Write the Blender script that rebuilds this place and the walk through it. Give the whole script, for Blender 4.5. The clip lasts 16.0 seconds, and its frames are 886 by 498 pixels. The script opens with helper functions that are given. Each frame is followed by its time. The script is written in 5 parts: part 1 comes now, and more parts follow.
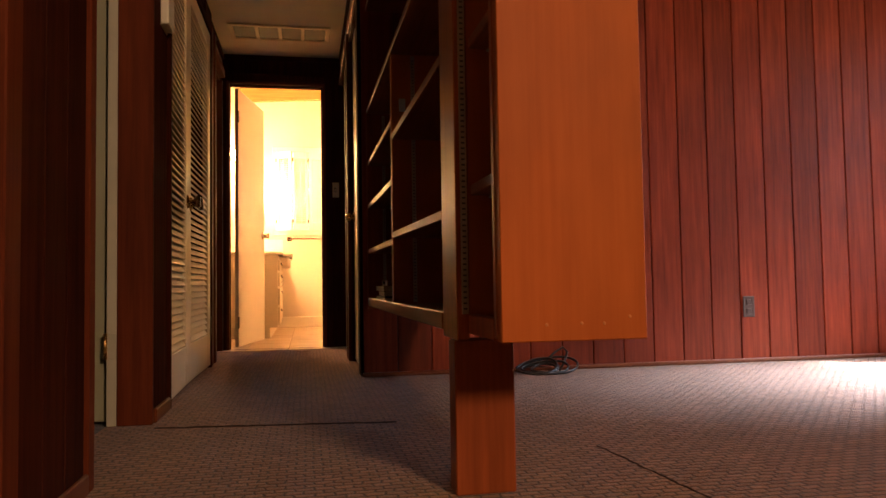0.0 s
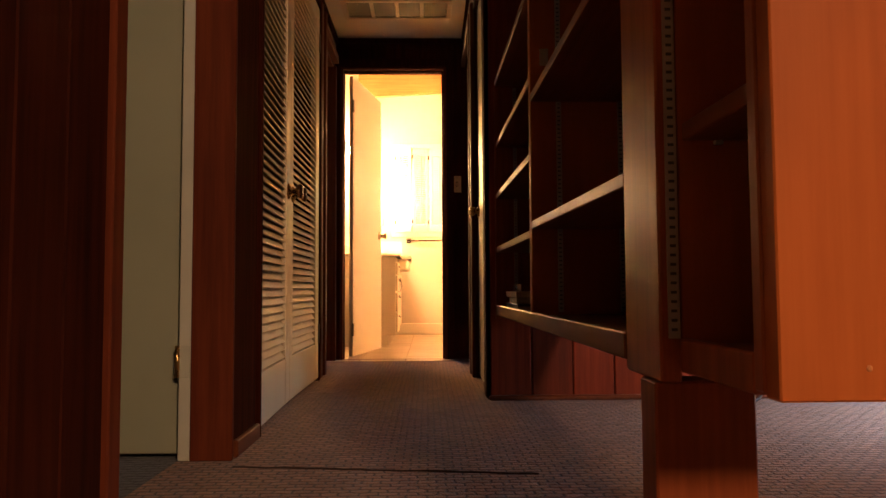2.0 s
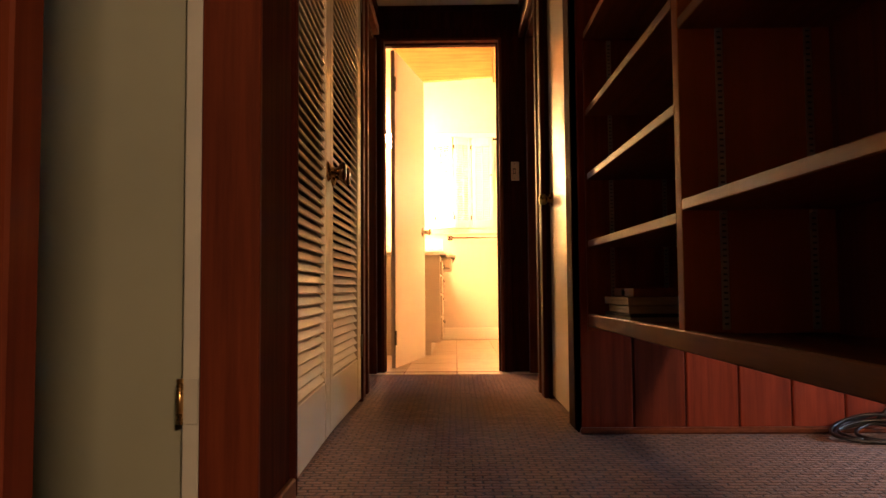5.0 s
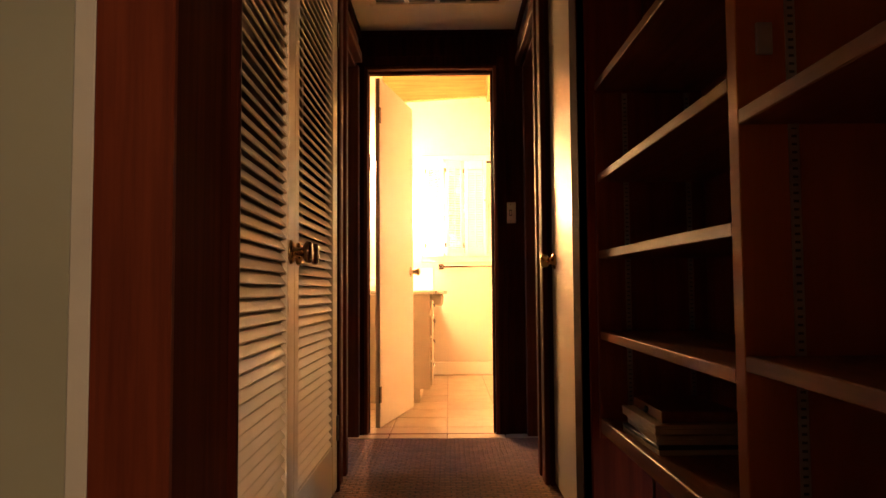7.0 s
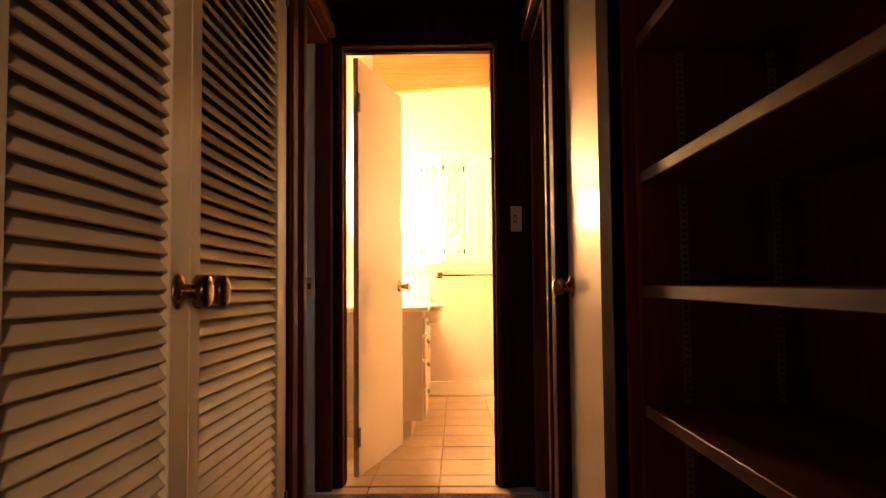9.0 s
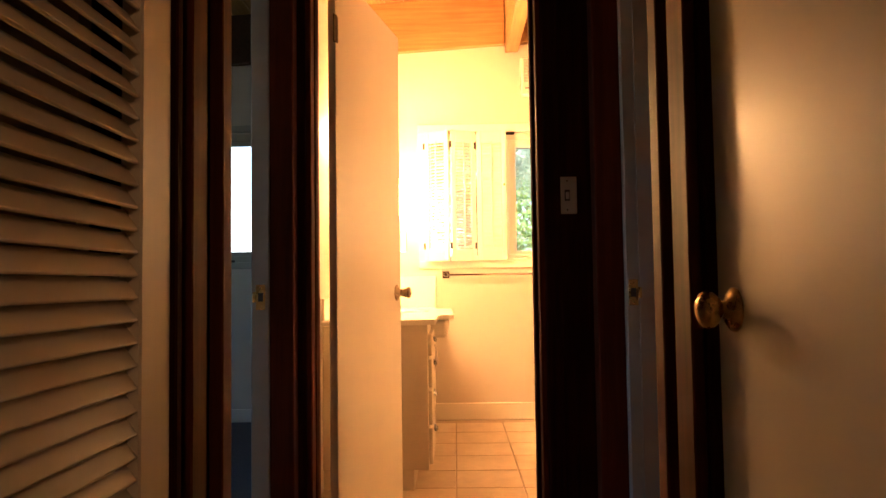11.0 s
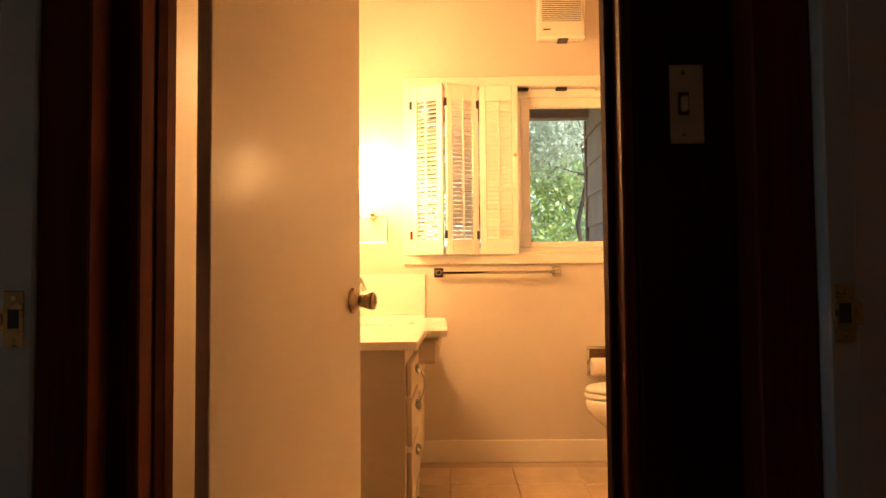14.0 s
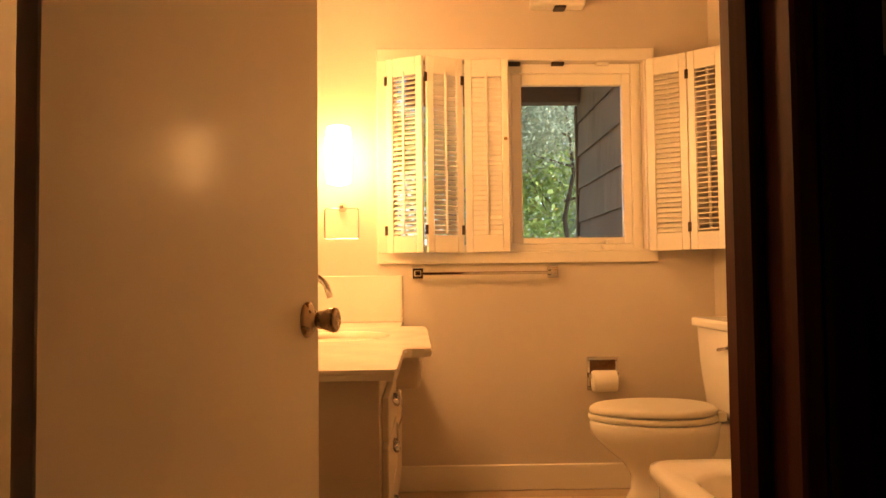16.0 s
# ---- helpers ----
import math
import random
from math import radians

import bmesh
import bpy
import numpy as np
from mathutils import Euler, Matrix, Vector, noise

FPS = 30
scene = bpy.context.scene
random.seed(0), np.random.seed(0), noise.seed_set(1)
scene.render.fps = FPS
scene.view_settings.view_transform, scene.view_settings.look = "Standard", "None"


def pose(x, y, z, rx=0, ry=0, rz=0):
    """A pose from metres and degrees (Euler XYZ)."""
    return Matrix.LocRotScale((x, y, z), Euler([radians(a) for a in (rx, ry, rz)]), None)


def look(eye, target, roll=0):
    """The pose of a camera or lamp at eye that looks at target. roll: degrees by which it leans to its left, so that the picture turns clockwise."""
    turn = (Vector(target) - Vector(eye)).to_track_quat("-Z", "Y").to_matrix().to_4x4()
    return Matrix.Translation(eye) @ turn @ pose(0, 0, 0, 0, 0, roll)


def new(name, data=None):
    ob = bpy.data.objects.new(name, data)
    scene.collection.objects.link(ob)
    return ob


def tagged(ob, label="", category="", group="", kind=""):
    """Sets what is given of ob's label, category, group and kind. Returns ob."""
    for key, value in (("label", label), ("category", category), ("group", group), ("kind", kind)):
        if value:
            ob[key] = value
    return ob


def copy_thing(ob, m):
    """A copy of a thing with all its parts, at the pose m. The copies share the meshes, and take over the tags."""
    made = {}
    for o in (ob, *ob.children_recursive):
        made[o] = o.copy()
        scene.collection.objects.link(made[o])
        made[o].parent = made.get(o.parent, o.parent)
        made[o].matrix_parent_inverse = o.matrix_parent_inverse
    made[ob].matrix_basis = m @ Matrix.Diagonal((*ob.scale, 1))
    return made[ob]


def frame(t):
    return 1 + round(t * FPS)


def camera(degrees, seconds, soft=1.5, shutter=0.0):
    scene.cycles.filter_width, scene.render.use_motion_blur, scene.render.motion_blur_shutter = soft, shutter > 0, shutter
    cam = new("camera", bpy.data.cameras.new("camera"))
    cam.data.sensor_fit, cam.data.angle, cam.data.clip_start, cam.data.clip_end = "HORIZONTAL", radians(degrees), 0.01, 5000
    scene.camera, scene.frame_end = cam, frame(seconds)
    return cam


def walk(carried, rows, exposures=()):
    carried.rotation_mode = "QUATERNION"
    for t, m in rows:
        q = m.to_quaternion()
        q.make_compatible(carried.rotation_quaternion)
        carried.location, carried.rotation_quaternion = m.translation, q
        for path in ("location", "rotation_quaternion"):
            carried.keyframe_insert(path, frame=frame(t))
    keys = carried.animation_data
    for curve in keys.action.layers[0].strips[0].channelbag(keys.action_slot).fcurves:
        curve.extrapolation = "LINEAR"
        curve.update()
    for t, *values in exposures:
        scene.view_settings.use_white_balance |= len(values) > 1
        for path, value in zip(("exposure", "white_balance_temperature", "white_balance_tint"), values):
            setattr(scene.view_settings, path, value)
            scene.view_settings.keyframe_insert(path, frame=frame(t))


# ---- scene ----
cam = camera(62.9, 16.0)
PATH = [
    (0, (0.093, -0.155, 0.485), (0.462, 1.808, 0.577), -0.9),
    (0.5, (0.084, -0.181, 0.48), (0.351, 1.799, 0.574), -0.9),
    (1, (0.089, -0.082, 0.471), (0.255, 1.909, 0.574), -0.7),
    (1.5, (0.1, 0.207, 0.48), (0.212, 2.201, 0.584), -0.3),
    (2, (0.113, 0.478, 0.48), (0.152, 2.474, 0.592), -0.3),
    (2.5, (0.11, 0.612, 0.475), (0.142, 2.608, 0.591), -0.3),
    (3, (0.116, 0.699, 0.487), (0.138, 2.695, 0.599), -0.3),
    (3.5, (0.076, 0.797, 0.489), (0.06, 2.794, 0.6), -0.4),
    (4, (-0.025, 0.917, 0.485), (-0.065, 2.913, 0.596), -0.3),
    (6.5, (-0.058, 1.383, 0.673), (-0.079, 3.38, 0.787), -0.6),
    (7, (-0.035, 1.495, 0.785), (-0.05, 3.492, 0.9), -0.4),
    (7.5, (-0.001, 1.612, 0.854), (-0.011, 3.608, 0.969), -0.4),
    (8, (0.034, 1.773, 0.882), (0.015, 3.77, 0.995), -0.4),
    (8.5, (0.057, 1.957, 0.888), (0.019, 3.953, 0.998), -0.4),
    (9, (0.037, 2.182, 0.896), (0.002, 4.178, 1.006), -0.5),
    (11.5, (-0.048, 3.487, 0.948), (-0.082, 5.485, 1.044), -0.8),
    (12, (-0.057, 3.674, 0.948), (-0.088, 5.672, 1.045), -0.5),
    (12.5, (-0.063, 3.848, 0.943), (-0.092, 5.846, 1.037), -0.6),
    (13, (-0.056, 4.038, 0.947), (-0.085, 6.035, 1.042), -0.7),
    (13.5, (-0.037, 4.249, 0.954), (-0.066, 6.247, 1.048), -0.5),
    (14, (-0.026, 4.446, 0.957), (-0.054, 6.444, 1.05), -0.5),
    (14.5, (-0.035, 4.624, 0.969), (-0.053, 6.622, 1.056), -0.7),
    (15, (-0.033, 4.761, 0.982), (-0.048, 6.759, 1.062), -0.6),
    (15.5, (-0.029, 4.877, 0.988), (-0.024, 6.875, 1.068), -0.5),
    (16, (-0.061, 4.949, 0.987), (-0.017, 6.947, 1.068), -0.6),
]
# the clip's camera darkens its picture as the bright bathroom fills it
EXPOSURE = [(0, 3.54, 5800, 10), (2.5, 3.84, 5600, 10), (4, 3.96, 5600, 10), (8, 3.84, 5600, 10), (9, 3.6, 5600, 10), (11.5, 3.0, 5700, 10), (12.5, 2.65, 5700, 10), (14, 2.1, 6000, 10), (16, 1.4, 6400, 10)]
walk(cam, [(t, look(eye, target, roll)) for t, eye, target, roll in PATH], EXPOSURE)

# ---- world, sun, daylight ----
world = bpy.data.worlds.new("sky")
scene.world = world
world.use_nodes = True
wn = world.node_tree.nodes
sky = wn.new("ShaderNodeTexSky")
sky.sky_type = "NISHITA"
sky.sun_disc = False
sky.sun_elevation = radians(50)
sky.sun_rotation = radians(117)
world.node_tree.links.new(sky.outputs[0], wn["Background"].inputs[0])
wn["Background"].inputs[1].default_value = 0.15


def lamp(name, kind, energy, colour, m, size=0.0, size_y=0.0):
    data = bpy.data.lights.new(name, kind)
    data.energy, data.color = energy, colour
    if kind == "AREA":
        data.shape, data.size, data.size_y = "RECTANGLE", size, size_y
    elif kind == "SUN":
        data.angle = size
    ob = new(name, data)
    ob.matrix_world = m
    return ob


lamp("sun", "SUN", 5.0, (1.0, 0.94, 0.86), look((3.2, -1.6, 4.2), (0.0, 0.0, 0.0)), radians(4.0))
WARM = (1.0, 0.47, 0.15)
VANITY_GLOW = 18.0
BAR_GLOW = 50.0
SIDE_GLOW = 6.0
# daylight standing in the openings of the living room
east = lamp("window_light_east", "AREA", 10.0, (0.88, 0.93, 1.0), look((4.38, 2.45, 1.4), (3.30, 2.66, 0.0)), 0.5, 1.2)
east.data.spread = radians(52)
# warm light from behind the walker; its unseen lamp is assumed
lamp("warm_light_behind", "AREA", 13.0, (1.0, 0.56, 0.26), look((1.6, -2.3, 2.30), (0.7, 1.2, 0.7)), 0.6, 0.6)


# ---- materials ----
def nodes_of(name):
    m = bpy.data.materials.new(name)
    m.use_nodes = True
    return m, m.node_tree.nodes, m.node_tree.links, m.node_tree.nodes["Principled BSDF"]


def coords(n, l, scale, spread=7.0):
    """Object coordinates, shifted at random from piece to piece, stretched by scale."""
    tc, info = n.new("ShaderNodeTexCoord"), n.new("ShaderNodeObjectInfo")
    mul = n.new("ShaderNodeMath")
    mul.operation = "MULTIPLY"
    mul.inputs[1].default_value = spread
    l.new(info.outputs["Random"], mul.inputs[0])
    add = n.new("ShaderNodeVectorMath")
    add.operation = "ADD"
    l.new(tc.outputs["Object"], add.inputs[0])
    l.new(mul.outputs[0], add.inputs[1])
    mp = n.new("ShaderNodeMapping")
    mp.inputs["Scale"].default_value = scale
    l.new(add.outputs[0], mp.inputs["Vector"])
    return mp.outputs[0], info


def noise_tex(n, l, vec, scale, detail=5.0, rough=0.55):
    t = n.new("ShaderNodeTexNoise")
    t.inputs["Scale"].default_value, t.inputs["Detail"].default_value = scale, detail
    t.inputs["Roughness"].default_value = rough
    l.new(vec, t.inputs["Vector"])
    return t.outputs[0]


def ramp(n, l, fac, a, b, lo=0.3, hi=0.7):
    r = n.new("ShaderNodeValToRGB")
    r.color_ramp.elements[0].position, r.color_ramp.elements[1].position = lo, hi
    r.color_ramp.elements[0].color, r.color_ramp.elements[1].color = (*a, 1), (*b, 1)
    l.new(fac, r.inputs[0])
    return r.outputs[0]


def mixed(n, l, a, b, fac, blend="MULTIPLY"):
    x = n.new("ShaderNodeMix")
    x.data_type, x.blend_type = "RGBA", blend
    x.clamp_factor = True
    for sock, v in ((x.inputs[0], fac), (x.inputs[6], a), (x.inputs[7], b)):
        if isinstance(v, (int, float)):
            sock.default_value = v
        elif isinstance(v, tuple):
            sock.default_value = (*v, 1)
        else:
            l.new(v, sock)
    return x.outputs[2]


def bumped(n, l, p, height, strength, distance):
    b = n.new("ShaderNodeBump")
    b.inputs["Strength"].default_value, b.inputs["Distance"].default_value = strength, distance
    l.new(height, b.inputs["Height"])
    l.new(b.outputs[0], p.inputs["Normal"])


def wood(name, dark, light, along="z", rough=0.35, piece=0.35, bump=0.15, coat=0.0, spec=0.3):
    """Grained wood; along is the way of the grain."""
    m, n, l, p = nodes_of(name)
    sc = {"x": (1.2, 26, 26), "y": (26, 1.2, 26), "z": (26, 26, 1.2)}[along]
    v, info = coords(n, l, sc)
    fine = noise_tex(n, l, v, 1.6, 8.0, 0.65)
    v2, _ = coords(n, l, tuple(0.09 * c if c > 2 else 0.9 * c for c in sc))
    broad = noise_tex(n, l, v2, 1.5, 3.0)
    c = ramp(n, l, fine, dark, light, 0.28, 0.72)
    c = mixed(n, l, c, ramp(n, l, broad, (0.62, 0.58, 0.56), (1.0, 1.0, 1.0), 0.3, 0.65), 0.8)
    c = mixed(n, l, c, ramp(n, l, info.outputs["Random"], (1 - piece,) * 3, (1.0, 1.0, 1.0), 0.0, 1.0), 1.0)
    l.new(c, p.inputs["Base Color"])
    r = n.new("ShaderNodeMapRange")
    r.inputs[3].default_value, r.inputs[4].default_value = rough - 0.08, rough + 0.12
    l.new(broad, r.inputs[0])
    l.new(r.outputs[0], p.inputs["Roughness"])
    p.inputs["Coat Weight"].default_value = coat
    p.inputs["Specular IOR Level"].default_value = spec
    p.inputs["Coat Roughness"].default_value = 0.25
    bumped(n, l, p, fine, bump, 0.002)
    return m


def paint(name, base, rough=0.4, stain=0.12, bump=0.06, scale=2.0, fine=90.0):
    """Painted or plastered surface with faint stains and roller texture."""
    m, n, l, p = nodes_of(name)
    v, info = coords(n, l, (1, 1, 1))
    broad, grain = noise_tex(n, l, v, scale, 5.0), noise_tex(n, l, v, fine, 3.0)
    c = ramp(n, l, broad, tuple(b * (1 - stain) for b in base), base, 0.3, 0.7)
    l.new(c, p.inputs["Base Color"])
    r = n.new("ShaderNodeMapRange")
    r.inputs[3].default_value, r.inputs[4].default_value = rough - 0.07, rough + 0.1
    l.new(broad, r.inputs[0])
    l.new(r.outputs[0], p.inputs["Roughness"])
    bumped(n, l, p, grain, bump, 0.002)
    return m


def metal(name, base, rough=0.2, wear=0.2):
    m, n, l, p = nodes_of(name)
    v, info = coords(n, l, (1, 1, 1))
    t = noise_tex(n, l, v, 35.0, 4.0)
    l.new(ramp(n, l, t, tuple(b * (1 - wear) for b in base), base), p.inputs["Base Color"])
    p.inputs["Metallic"].default_value = 1.0
    r = n.new("ShaderNodeMapRange")
    r.inputs[3].default_value, r.inputs[4].default_value = rough * 0.7, rough * 1.5
    l.new(t, r.inputs[0])
    l.new(r.outputs[0], p.inputs["Roughness"])
    return m


def carpet_mat(name, a, b, gap):
    """Looped carpet in staggered rows of short ribs."""
    m, n, l, p = nodes_of(name)
    tc = n.new("ShaderNodeTexCoord")
    wob = n.new("ShaderNodeTexNoise")
    wob.inputs["Scale"].default_value, wob.inputs["Detail"].default_value = 30.0, 2.0
    l.new(tc.outputs["Object"], wob.inputs["Vector"])
    off = n.new("ShaderNodeVectorMath")
    off.operation = "MULTIPLY_ADD"
    off.inputs[1].default_value = (0.018, 0.018, 0.0)
    l.new(wob.outputs["Color"], off.inputs[0])
    l.new(tc.outputs["Object"], off.inputs[2])
    br = n.new("ShaderNodeTexBrick")
    br.inputs["Color1"].default_value, br.inputs["Color2"].default_value = (*a, 1), (*b, 1)
    br.inputs["Mortar"].default_value = (*gap, 1)
    for key, v in (("Scale", 1.0), ("Brick Width", 0.046), ("Row Height", 0.026), ("Mortar Size", 0.0055), ("Mortar Smooth", 1.0)):
        br.inputs[key].default_value = v
    l.new(off.outputs[0], br.inputs["Vector"])
    big = noise_tex(n, l, tc.outputs["Object"], 1.3, 5.0)
    fuzz = noise_tex(n, l, tc.outputs["Object"], 420.0, 3.0, 0.8)
    c = mixed(n, l, br.outputs["Color"], ramp(n, l, big, (0.84, 0.82, 0.80), (1, 1, 1), 0.3, 0.7), 1.0)
    c = mixed(n, l, c, ramp(n, l, fuzz, (0.55, 0.55, 0.55), (1.2, 1.2, 1.2), 0.3, 0.7), 0.8)
    l.new(c, p.inputs["Base Color"])
    p.inputs["Roughness"].default_value = 0.95
    p.inputs["Sheen Weight"].default_value = 0.15
    inv = n.new("ShaderNodeMath")
    inv.operation = "MULTIPLY_ADD"
    inv.inputs[1].default_value, inv.inputs[2].default_value = -1.0, 1.0
    l.new(br.outputs["Fac"], inv.inputs[0])
    add = n.new("ShaderNodeMath")
    add.operation = "MULTIPLY_ADD"
    add.inputs[1].default_value = 0.5
    l.new(fuzz, add.inputs[0])
    l.new(inv.outputs[0], add.inputs[2])
    bumped(n, l, p, add.outputs[0], 0.9, 0.006)
    return m


def tile_mat(name, a, b):
    m, n, l, p = nodes_of(name)
    v, info = coords(n, l, (1, 1, 1))
    t, f = noise_tex(n, l, v, 9.0, 6.0, 0.65), noise_tex(n, l, v, 60.0, 3.0)
    c = ramp(n, l, t, a, b, 0.3, 0.7)
    c = mixed(n, l, c, ramp(n, l, info.outputs["Random"], (0.82, 0.8, 0.78), (1, 1, 1), 0, 1), 1.0)
    l.new(c, p.inputs["Base Color"])
    p.inputs["Roughness"].default_value = 0.32
    bumped(n, l, p, f, 0.05, 0.002)
    return m


def leaf_mat(name, a, b, through_colour):
    m, n, l, p = nodes_of(name)
    g = n.new("ShaderNodeNewGeometry")
    l.new(ramp(n, l, g.outputs["Random Per Island"], a, b, 0.0, 1.0), p.inputs["Base Color"])
    p.inputs["Roughness"].default_value = 0.5
    p.inputs["Transmission Weight"].default_value = 0.0
    tr = n.new("ShaderNodeBsdfTranslucent")
    tr.inputs["Color"].default_value = (*through_colour, 1)
    mx = n.new("ShaderNodeMixShader")
    mx.inputs[0].default_value = 0.5
    l.new(p.outputs[0], mx.inputs[1])
    l.new(tr.outputs[0], mx.inputs[2])
    l.new(mx.outputs[0], n["Material Output"].inputs[0])
    return m


def glass_mat(name):
    m, n, l, p = nodes_of(name)
    p.inputs["Base Color"].default_value = (0.97, 0.99, 0.98, 1)
    p.inputs["Roughness"].default_value = 0.0
    p.inputs["Transmission Weight"].default_value = 1.0
    p.inputs["IOR"].default_value = 1.45
    return m


def glow_mat(name, colour, strength):
    m, n, l, p = nodes_of(name)
    p.inputs["Base Color"].default_value = (0.9, 0.88, 0.82, 1)
    p.inputs["Emission Color"].default_value = (*colour, 1)
    p.inputs["Emission Strength"].default_value = strength
    return m


PANEL = wood("red_panel_wood", (0.14, 0.019, 0.007), (0.33, 0.058, 0.020), "z", 0.52, 0.45, 0.1, 0.0, 0.16)
PANEL_GAP = wood("panel_groove", (0.02, 0.006, 0.003), (0.05, 0.015, 0.007), "z", 0.5, 0.1)
SHELF = wood("orange_shelf_wood", (0.37, 0.088, 0.012), (0.45, 0.118, 0.018), "z", 0.55, 0.15, 0.08, 0.0, 0.12)
SHELF_Y = wood("shelf_board_wood", (0.18, 0.052, 0.012), (0.34, 0.095, 0.022), "y", 0.46, 0.3, 0.12, 0.0, 0.18)
POSTWOOD = wood("post_wood", (0.21, 0.046, 0.011), (0.37, 0.088, 0.021), "z", 0.44, 0.2, 0.12, 0.0, 0.16)
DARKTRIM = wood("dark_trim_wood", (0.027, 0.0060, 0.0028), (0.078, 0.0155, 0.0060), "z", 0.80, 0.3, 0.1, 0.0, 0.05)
REDTRIM = wood("red_trim_wood", (0.085, 0.0150, 0.0045), (0.170, 0.037, 0.0105), "z", 0.60, 0.3, 0.1, 0.0, 0.12)
REDTRIM_Y = wood("red_trim_wood_level", (0.12, 0.030, 0.010), (0.25, 0.070, 0.022), "y", 0.34, 0.3, 0.1, 0.15)
PINE = wood("pine_ceiling", (0.42, 0.21, 0.065), (0.64, 0.38, 0.14), "y", 0.45, 0.3, 0.1)
PINE_X = wood("pine_beam", (0.42, 0.20, 0.055), (0.62, 0.34, 0.11), "x", 0.45, 0.2, 0.1)
DARKROOF = wood("dark_ceiling_wood", (0.04, 0.018, 0.010), (0.09, 0.042, 0.022), "y", 0.5, 0.3)
WHITE = paint("white_door_paint", (0.74, 0.70, 0.62), 0.40, 0.08, 0.03)
WHITE.node_tree.nodes["Principled BSDF"].inputs["Coat Weight"].default_value = 0.22
WHITE.node_tree.nodes["Principled BSDF"].inputs["Coat Roughness"].default_value = 0.12
# white door paint with the side room's greenish shade put into the colour
SHADEDWHITE = paint("shaded_white_door_paint", (0.275, 0.28, 0.20), 0.55, 0.16, 0.05)
LOUVER = paint("cream_louver_paint", (0.74, 0.62, 0.44), 0.42, 0.10, 0.04, 3.0)
SHUTTER = paint("white_shutter_paint", (0.80, 0.76, 0.66), 0.38, 0.06, 0.02)
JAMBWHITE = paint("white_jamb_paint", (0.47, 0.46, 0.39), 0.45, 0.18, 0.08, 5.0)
CEIL = paint("ceiling_paint", (0.70, 0.66, 0.58), 0.8, 0.10, 0.2, 1.5, 140.0)
BATHWALL = paint("bath_wall_paint", (0.645, 0.58, 0.485), 0.55, 0.07, 0.10, 1.2, 150.0)
GREYWALL = paint("grey_wall_paint", (0.66, 0.61, 0.52), 0.7, 0.08, 0.10, 1.2, 150.0)
TANWALL = paint("tan_wall_paint", (0.56, 0.46, 0.36), 0.7, 0.08, 0.10, 1.2, 150.0)
WHITEWALL = paint("white_wall_paint", (0.66, 0.64, 0.58), 0.7, 0.08, 0.10, 1.2, 150.0)
VANITY = paint("vanity_paint", (0.66, 0.58, 0.46), 0.42, 0.08, 0.04)
MARBLE = paint("cultured_marble", (0.84, 0.80, 0.70), 0.16, 0.07, 0.01, 4.0)
PORCELAIN = paint("porcelain", (0.86, 0.84, 0.78), 0.08, 0.03, 0.0)
PLASTIC = paint("white_plastic", (0.74, 0.71, 0.62), 0.38, 0.05, 0.02)
IVORY = paint("ivory_plate", (0.62, 0.56, 0.42), 0.35, 0.05, 0.02)
GREYPLASTIC = paint("dark_grey_slot", (0.07, 0.06, 0.055), 0.5, 0.2, 0.05)
BROWNPLASTIC = paint("brown_outlet", (0.060, 0.034, 0.024), 0.5, 0.1, 0.02)
PAPER = paint("tissue_paper", (0.82, 0.78, 0.70), 0.9, 0.05, 0.3, 3.0, 60.0)
CARDBOARD = paint("aged_card", (0.60, 0.48, 0.32), 0.8, 0.25, 0.1, 8.0)
BLACKBOX = paint("black_box", (0.03, 0.025, 0.022), 0.5, 0.3, 0.05, 8.0)
CABLE = paint("black_rubber", (0.012, 0.012, 0.013), 0.35, 0.3, 0.02)
BRASS = metal("aged_brass", (0.62, 0.40, 0.14), 0.25, 0.35)
DARKBRASS = metal("dark_bronze", (0.20, 0.12, 0.06), 0.22, 0.4)
NICKEL = metal("worn_nickel", (0.52, 0.42, 0.32), 0.25, 0.3)
CHROME = metal("chrome", (0.66, 0.65, 0.63), 0.08, 0.05)
IRON = metal("dark_hinge_metal", (0.10, 0.08, 0.06), 0.4, 0.4)
STEEL = metal("shelf_standard_steel", (0.60, 0.50, 0.39), 0.6, 0.25)
CARPET = carpet_mat("looped_carpet", (0.36, 0.178, 0.098), (0.235, 0.108, 0.056), (0.045, 0.020, 0.011))
SEAM = paint("carpet_seam_dark", (0.045, 0.022, 0.013), 0.95, 0.3, 0.4, 30.0)
BLUECARPET = carpet_mat("dark_blue_carpet", (0.060, 0.064, 0.085), (0.045, 0.048, 0.066), (0.02, 0.02, 0.028))
TILE = tile_mat("tan_floor_tile", (0.48, 0.375, 0.24), (0.64, 0.53, 0.37))
PALESCUFF = paint("pale_scuff", (0.46, 0.165, 0.042), 0.7, 0.2, 0.1)
GROUT = paint("tile_grout", (0.52, 0.41, 0.30), 0.9, 0.2, 0.3, 6.0)
GLASS = glass_mat("window_glass")
BULB = glow_mat("lit_frosted_glass", WARM, VANITY_GLOW)
GLOBE = glow_mat("lit_frosted_globe", WARM, BAR_GLOW)
SIDE_BULB = glow_mat("lit_side_glass", WARM, SIDE_GLOW)
SIDING = wood("brown_wall_shingle", (0.29, 0.20, 0.13), (0.42, 0.31, 0.21), "z", 0.8, 0.2, 0.3)
TANSIDING = paint("tan_siding", (0.22, 0.155, 0.085), 0.8, 0.15, 0.2, 4.0)
